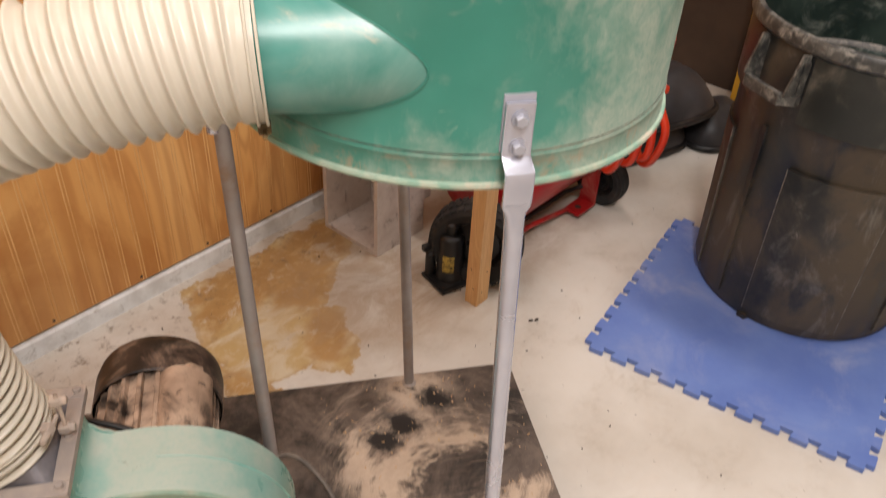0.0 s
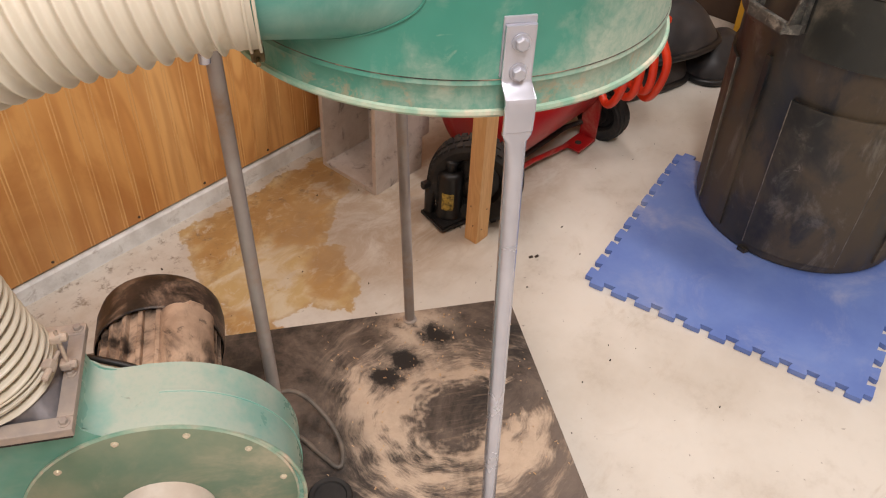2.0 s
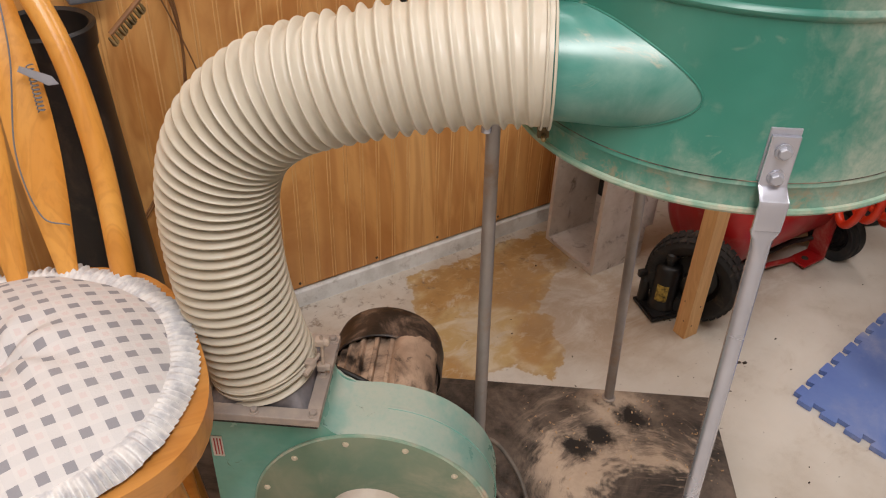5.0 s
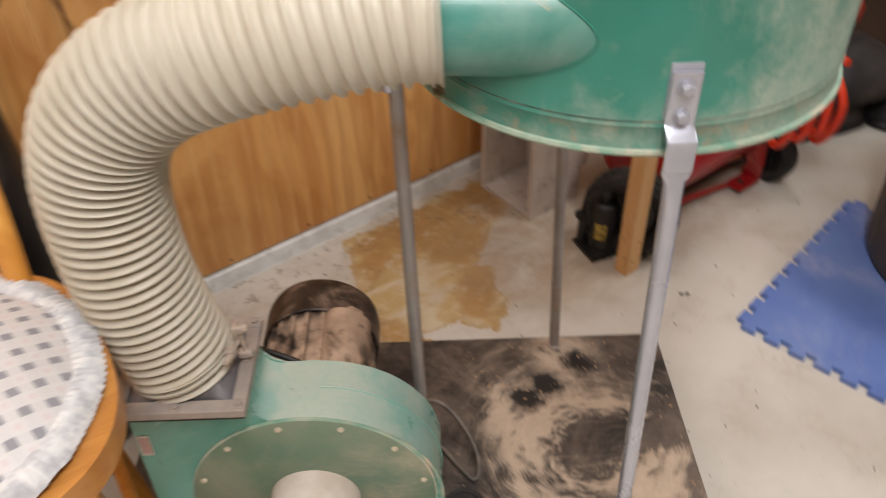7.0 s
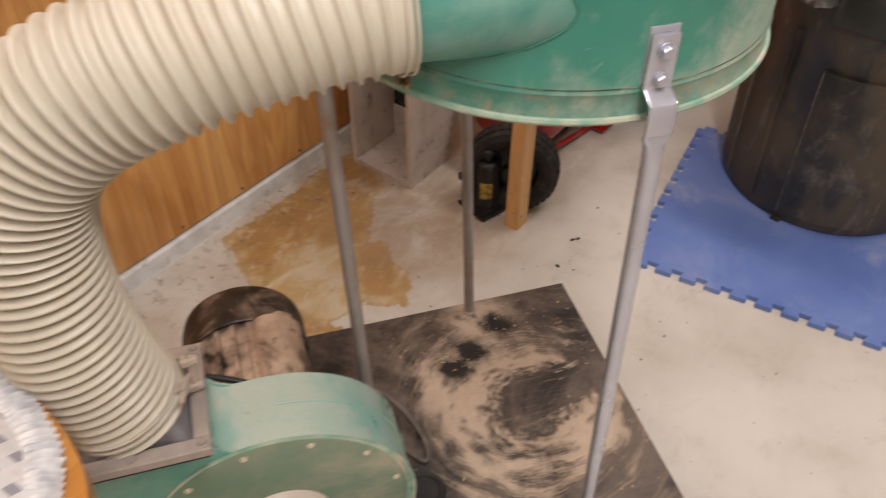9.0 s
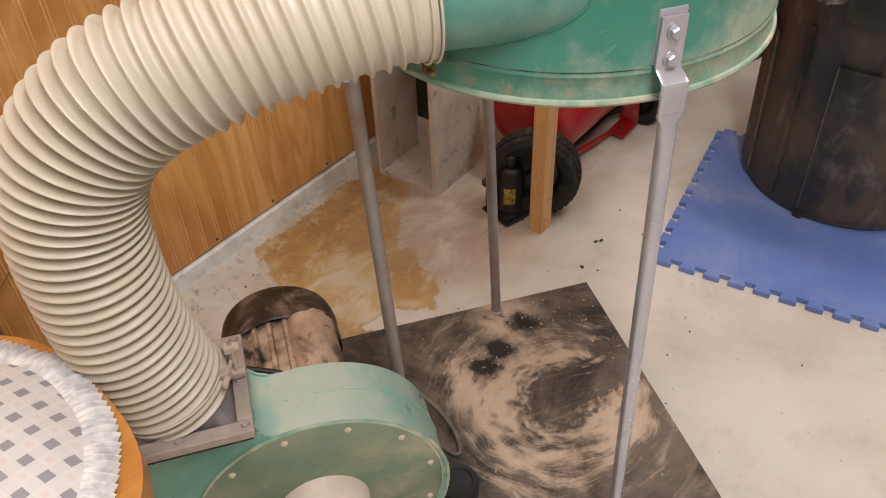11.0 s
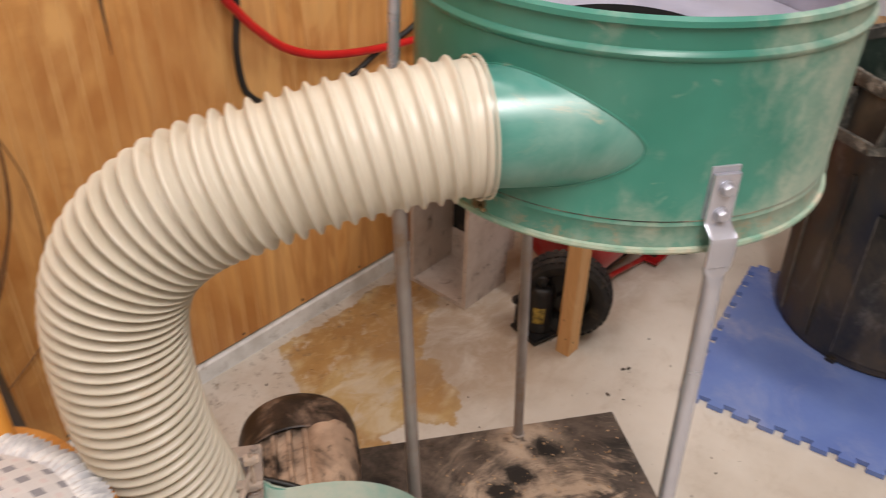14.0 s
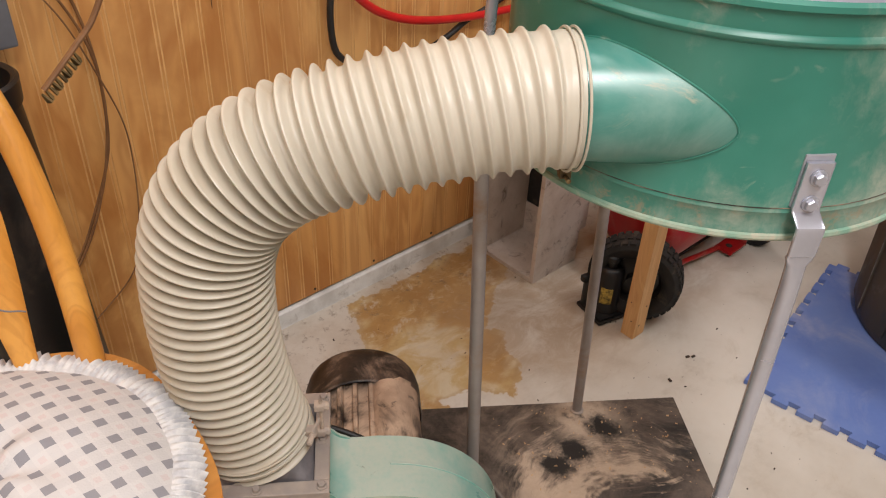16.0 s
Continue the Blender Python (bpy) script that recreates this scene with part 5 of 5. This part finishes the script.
# ---- wall fittings ----
cable("red_hose", [(-0.20, -0.03, 1.10), (-0.157, -0.03, 0.918), (-0.14, -0.03, 0.841), (-0.11, -0.03, 0.80), (-0.073, -0.03, 0.758), (-0.007, -0.03, 0.702), (0.085, -0.03, 0.663), (0.213, -0.03, 0.638), (0.352, -0.03, 0.625), (0.48, -0.03, 0.625), (0.6, -0.03, 0.65), (0.7, -0.03, 0.75), (0.75, -0.03, 0.95)], 0.0090, M_REDHOSE, "glossy red rubber hose looped along the wall", "hose")
cable("black_hose", [(-0.095, -0.02, 1.1), (-0.100, -0.02, 0.90), (-0.101, -0.02, 0.81), (-0.113, -0.02, 0.726), (-0.109, -0.02, 0.656), (-0.091, -0.02, 0.621), (-0.03, -0.02, 0.578), (0.07, -0.02, 0.566), (0.188, -0.02, 0.594), (0.258, -0.02, 0.622), (0.361, -0.022, 0.650), (0.45, -0.022, 0.70)], 0.0068, M_CABLE, "black rubber hose hanging against the wall", "hose")
WIRES = (
    (0.0026, (-0.74, 1.05), (-0.66, 0.975), (-0.617, 0.914), (-0.583, 0.838), (-0.567, 0.742), (-0.568, 0.641), (-0.582, 0.560), (-0.625, 0.464), (-0.668, 0.388), (-0.74, 0.30)),
    (0.0022, (-0.76, 1.04), (-0.69, 0.966), (-0.642, 0.907), (-0.608, 0.853), (-0.577, 0.773), (-0.567, 0.683), (-0.579, 0.592), (-0.606, 0.502), (-0.654, 0.405), (-0.73, 0.31)),
    (0.0014, (-0.75, 1.01), (-0.70, 0.95), (-0.649, 0.884), (-0.609, 0.819), (-0.578, 0.735), (-0.547, 0.624), (-0.545, 0.522), (-0.559, 0.407), (-0.589, 0.319), (-0.677, 0.247)),
)
for i, w in enumerate(WIRES):
    cable("hanging_wire", [(x, -0.010 - 0.006 * i, z) for x, z in w[1:]], w[0], M_WIRE, "thin brown wire against the wall" if i == 2 else "brown wire hung in a loop on the wall", "wire")
br = thing("wire_brush", Matrix(), "wire brush hanging by a bent brown strap", "brush")
part("strap", sweep(smooth_path([(-0.60, -0.30, 1.05), (-0.62, -0.30, 0.98), (-0.655, -0.302, 0.915), (-0.685, -0.304, 0.885), (-0.735, -0.308, 0.842)], 40), 0.004, 8), M_WIRE, br, smooth=True)
bb = bmesh.new()
for i in range(11):
    t = i / 10
    p = Vector((-0.690, -0.306, 0.878)).lerp(Vector((-0.738, -0.31, 0.838)), t)
    for j in range(3):
        lathe([(0.0018, 0), (0.0022, 0.014), (0, 0.015)], 5, bb, TR(*p) @ RY(150 + 8 * math.sin(i * 2.1 + j)) @ RX(-12 + 12 * j))
part("bristles", bb, M_BRASS, br, "dark worn bristles")
cb = box(-0.03, 0.03, -0.05, 0.0, 0.0, 0.14, 0.004)
tagged(part("switch_box", cb, M_GREYBOX, m=TR(-0.712, -0.004, 0.80)), "grey metal switch box on the wall", "switch box")
tagged(part("wall_crack", prism([(-0.003, 0.0), (0.003, 0.0), (0.0016, -0.08), (0.0, -0.13)], 0, 0.0016, RX(90)), M_SPECK, wall, m=TR(-0.347, -0.0002, 0.90)), "")

# ---- black planter tube behind the chair ----
pt = thing("black_tube", TR(-0.80, -0.20, 0), "tall black plastic tube with dusty film standing by the wall", "tube")
part("shell", lathe([(0.0, 0.002), (0.095, 0.002), (0.10, 0.01), (0.062, 0.80), (0.066, 0.80), (0.068, 0.83), (0.064, 0.834), (0.058, 0.83), (0.056, 0.79), (0.05, 0.77), (0.0, 0.77)], 48), M_BLACK, pt, smooth=True)
part("filling", lathe([(0, 0.772), (0.05, 0.772), (0.045, 0.79), (0, 0.795)], 24), M_POST, pt, "pale wooden core")

# ---- stool with a round cushion ----
CH = TR(-0.985, -0.655, 0) @ RZ(-6)
ch = thing("bar_chair", CH, "oak counter chair with a bowed spindle back", "chair")
out = []
for i in range(72):
    a = 2 * math.pi * i / 72
    c, s = math.cos(a), math.sin(a)
    k_ = (abs(c / 0.211) ** 2.8 + abs(s / 0.205) ** 2.8) ** (-1 / 2.8)
    out.append((c * k_, s * k_))
b = prism(out, 0.566, 0.604, bevel=0.012)
seat = part("seat", b, M_OAKX, ch, "thick rounded oak seat", smooth=True)
for sx in (-1, 1):
    for sy in (-1, 1):
        part("leg", sweep([Vector((0.13 * sx, 0.12 * sy, 0.57)), Vector((0.155 * sx, 0.15 * sy, 0.35)), Vector((0.19 * sx, 0.185 * sy, 0.0))], lambda s, a: 0.014 + 0.006 * math.sin(math.pi * min(1, s * 1.4)), 20), M_OAK, ch, smooth=True)
    part("stretcher", sweep([Vector((0.168 * sx, -0.166, 0.24)), Vector((0.168 * sx, 0.166, 0.24))], 0.010, 16), M_OAK, ch, smooth=True)
part("stretcher", sweep([Vector((-0.17, -0.172, 0.2)), Vector((0.17, -0.172, 0.2))], 0.011, 16), M_OAK, ch, smooth=True)


def back_at(x, z):
    """A point of the chair's leaning back."""
    return Vector((x, 0.135 + (z - 0.6) * 0.50 + 0.03 * (1 - (x / 0.17) ** 2), z))


half = [(0.150, 0.60), (0.156, 0.70), (0.156, 0.78), (0.148, 0.86), (0.128, 0.93), (0.095, 0.985), (0.050, 1.020)]
arch = half + [(0.0, 1.032)] + [(-x, z) for x, z in reversed(half)]
part("back_bow", sweep(smooth_path([back_at(x, z) for x, z in arch], 120), 0.0155, 20), M_OAK, ch, "bent oak bow with worn varnish", smooth=True)
for x0, x1, zt in ((0.088, 0.092, 0.99), (0.030, 0.034, 1.028), (-0.030, -0.034, 1.028), (-0.088, -0.092, 0.99)):
    b = bmesh.new()
    rows = []
    n = 24
    for i in range(n + 1):
        t = i / n
        z = 0.60 + (zt - 0.60) * t
        p = back_at(x0 + (x1 - x0) * t, z)
        w = 0.011 + 0.017 * max(0.0, math.sin(math.pi * min(1, t * 1.0))) ** 1.4
        rows.append([b.verts.new(p + Vector((w * math.cos(a), 0.006 * math.sin(a), 0))) for a in [2 * math.pi * j / 12 for j in range(12)]])
    for p, q in zip(rows, rows[1:]):
        for j in range(12):
            b.faces.new((p[j], p[(j + 1) % 12], q[(j + 1) % 12], q[j]))
    b.faces.new(rows[0])
    b.faces.new(rows[-1])
    part("back_slat", b, M_OAK, ch, smooth=True)

# cushion with a gathered frill and a tuft in the middle
cu = thing("seat_cushion", CH @ TR(0, 0, 0.605), "round white cushion with grey checks and a frilled edge", "cushion")
RC = 0.183
b = bmesh.new()
rings = []
for i in range(0, 29):
    t = i / 28
    ring = []
    for j in range(96):
        a = 2 * math.pi * j / 96
        h = 0.014 + 0.040 * (1 - t ** 3.0) - 0.024 * math.exp(-(t / 0.15) ** 2)
        h += 0.0050 * math.sin(a * 7 + 2 * t) * math.exp(-((t - 0.25) / 0.2) ** 2) + 0.004 * noise.noise(Vector((t * 3 * math.cos(a), t * 3 * math.sin(a), 1.7)))
        ring.append(b.verts.new((RC * t * math.cos(a), RC * t * math.sin(a), h)) if i else None)
    rings.append(ring)
mid = b.verts.new((0, 0, 0.030))
for j in range(96):
    b.faces.new((mid, rings[1][j], rings[1][(j + 1) % 96]))
for p, q in zip(rings[1:], rings[2:]):
    for j in range(96):
        b.faces.new((p[j], q[j], q[(j + 1) % 96], p[(j + 1) % 96]))
low = [b.verts.new((RC * math.cos(2 * math.pi * j / 96), RC * math.sin(2 * math.pi * j / 96), 0.0)) for j in range(96)]
for j in range(96):
    b.faces.new((rings[-1][j], low[j], low[(j + 1) % 96], rings[-1][(j + 1) % 96]))
b.faces.new(list(reversed(low)))
part("pad", b, M_CUSHION, cu, smooth=True)
b = bmesh.new()
N = 1440
rows = []
for t in range(7):
    row = []
    for j in range(N):
        a = 2 * math.pi * j / N
        lump = noise.noise(Vector((2.2 * math.cos(a), 2.2 * math.sin(a), 4.0)))
        ease = 0.5 + 0.5 * noise.noise(Vector((9 * math.cos(a), 9 * math.sin(a), 8.0)))
        wob = math.sin(a * 142 + 2.2 * math.sin(a * 11) + 1.3 * math.sin(a * 23)) * (0.55 + 0.6 * ease)
        r = RC - 0.008 + (0.0056 + 0.0014 * lump + 0.0006 * wob) * t
        z = 0.0165 - 0.00075 * t * t + (0.011 + 0.010 * ease + 0.012 * lump) * (t / 6) + 0.0042 * (t / 6) * wob
        row.append(b.verts.new((r * math.cos(a), r * math.sin(a), max(0.001, z))))
    rows.append(row)
for p, q in zip(rows, rows[1:]):
    for j in range(N):
        b.faces.new((p[j], q[j], q[(j + 1) % N], p[(j + 1) % N]))
part("frill", b, M_FRILL, cu, "gathered frill", smooth=True)
# lever tool that hangs on the chair back
lt = thing("spring_lever", CH, "small steel spring lever with bent wires hung on the chair back", "tool")
part("lever_plate", prism([(-0.022, -0.003), (0.014, -0.006), (0.024, 0.0), (0.014, 0.006), (-0.022, 0.004)], 0, 0.004, TR(*(back_at(0.114, 0.848) + Vector((0.0, -0.022, 0)))) @ RX(80) @ RZ(-32), 0.001), M_STEEL, lt)
part("lever_wire", sweep(smooth_path([back_at(0.096, 0.95) + Vector((0, -0.02, 0)), back_at(0.09, 0.87) + Vector((0, -0.022, 0)), back_at(0.068, 0.77) + Vector((0, -0.022, 0)), back_at(0.076, 0.70) + Vector((0, -0.022, 0)), back_at(0.105, 0.685) + Vector((0, -0.022, 0))], 60), 0.0010, 8), M_GREYBOX, lt, smooth=True)
sp = [back_at(0.108, 0.86 - 0.05 * i / 120) + Vector((0.004 * math.cos(i * 0.6), -0.022 + 0.004 * math.sin(i * 0.6), 0)) for i in range(121)]
part("spring", sweep(sp, 0.0009, 6), M_GREYBOX, lt, smooth=True)
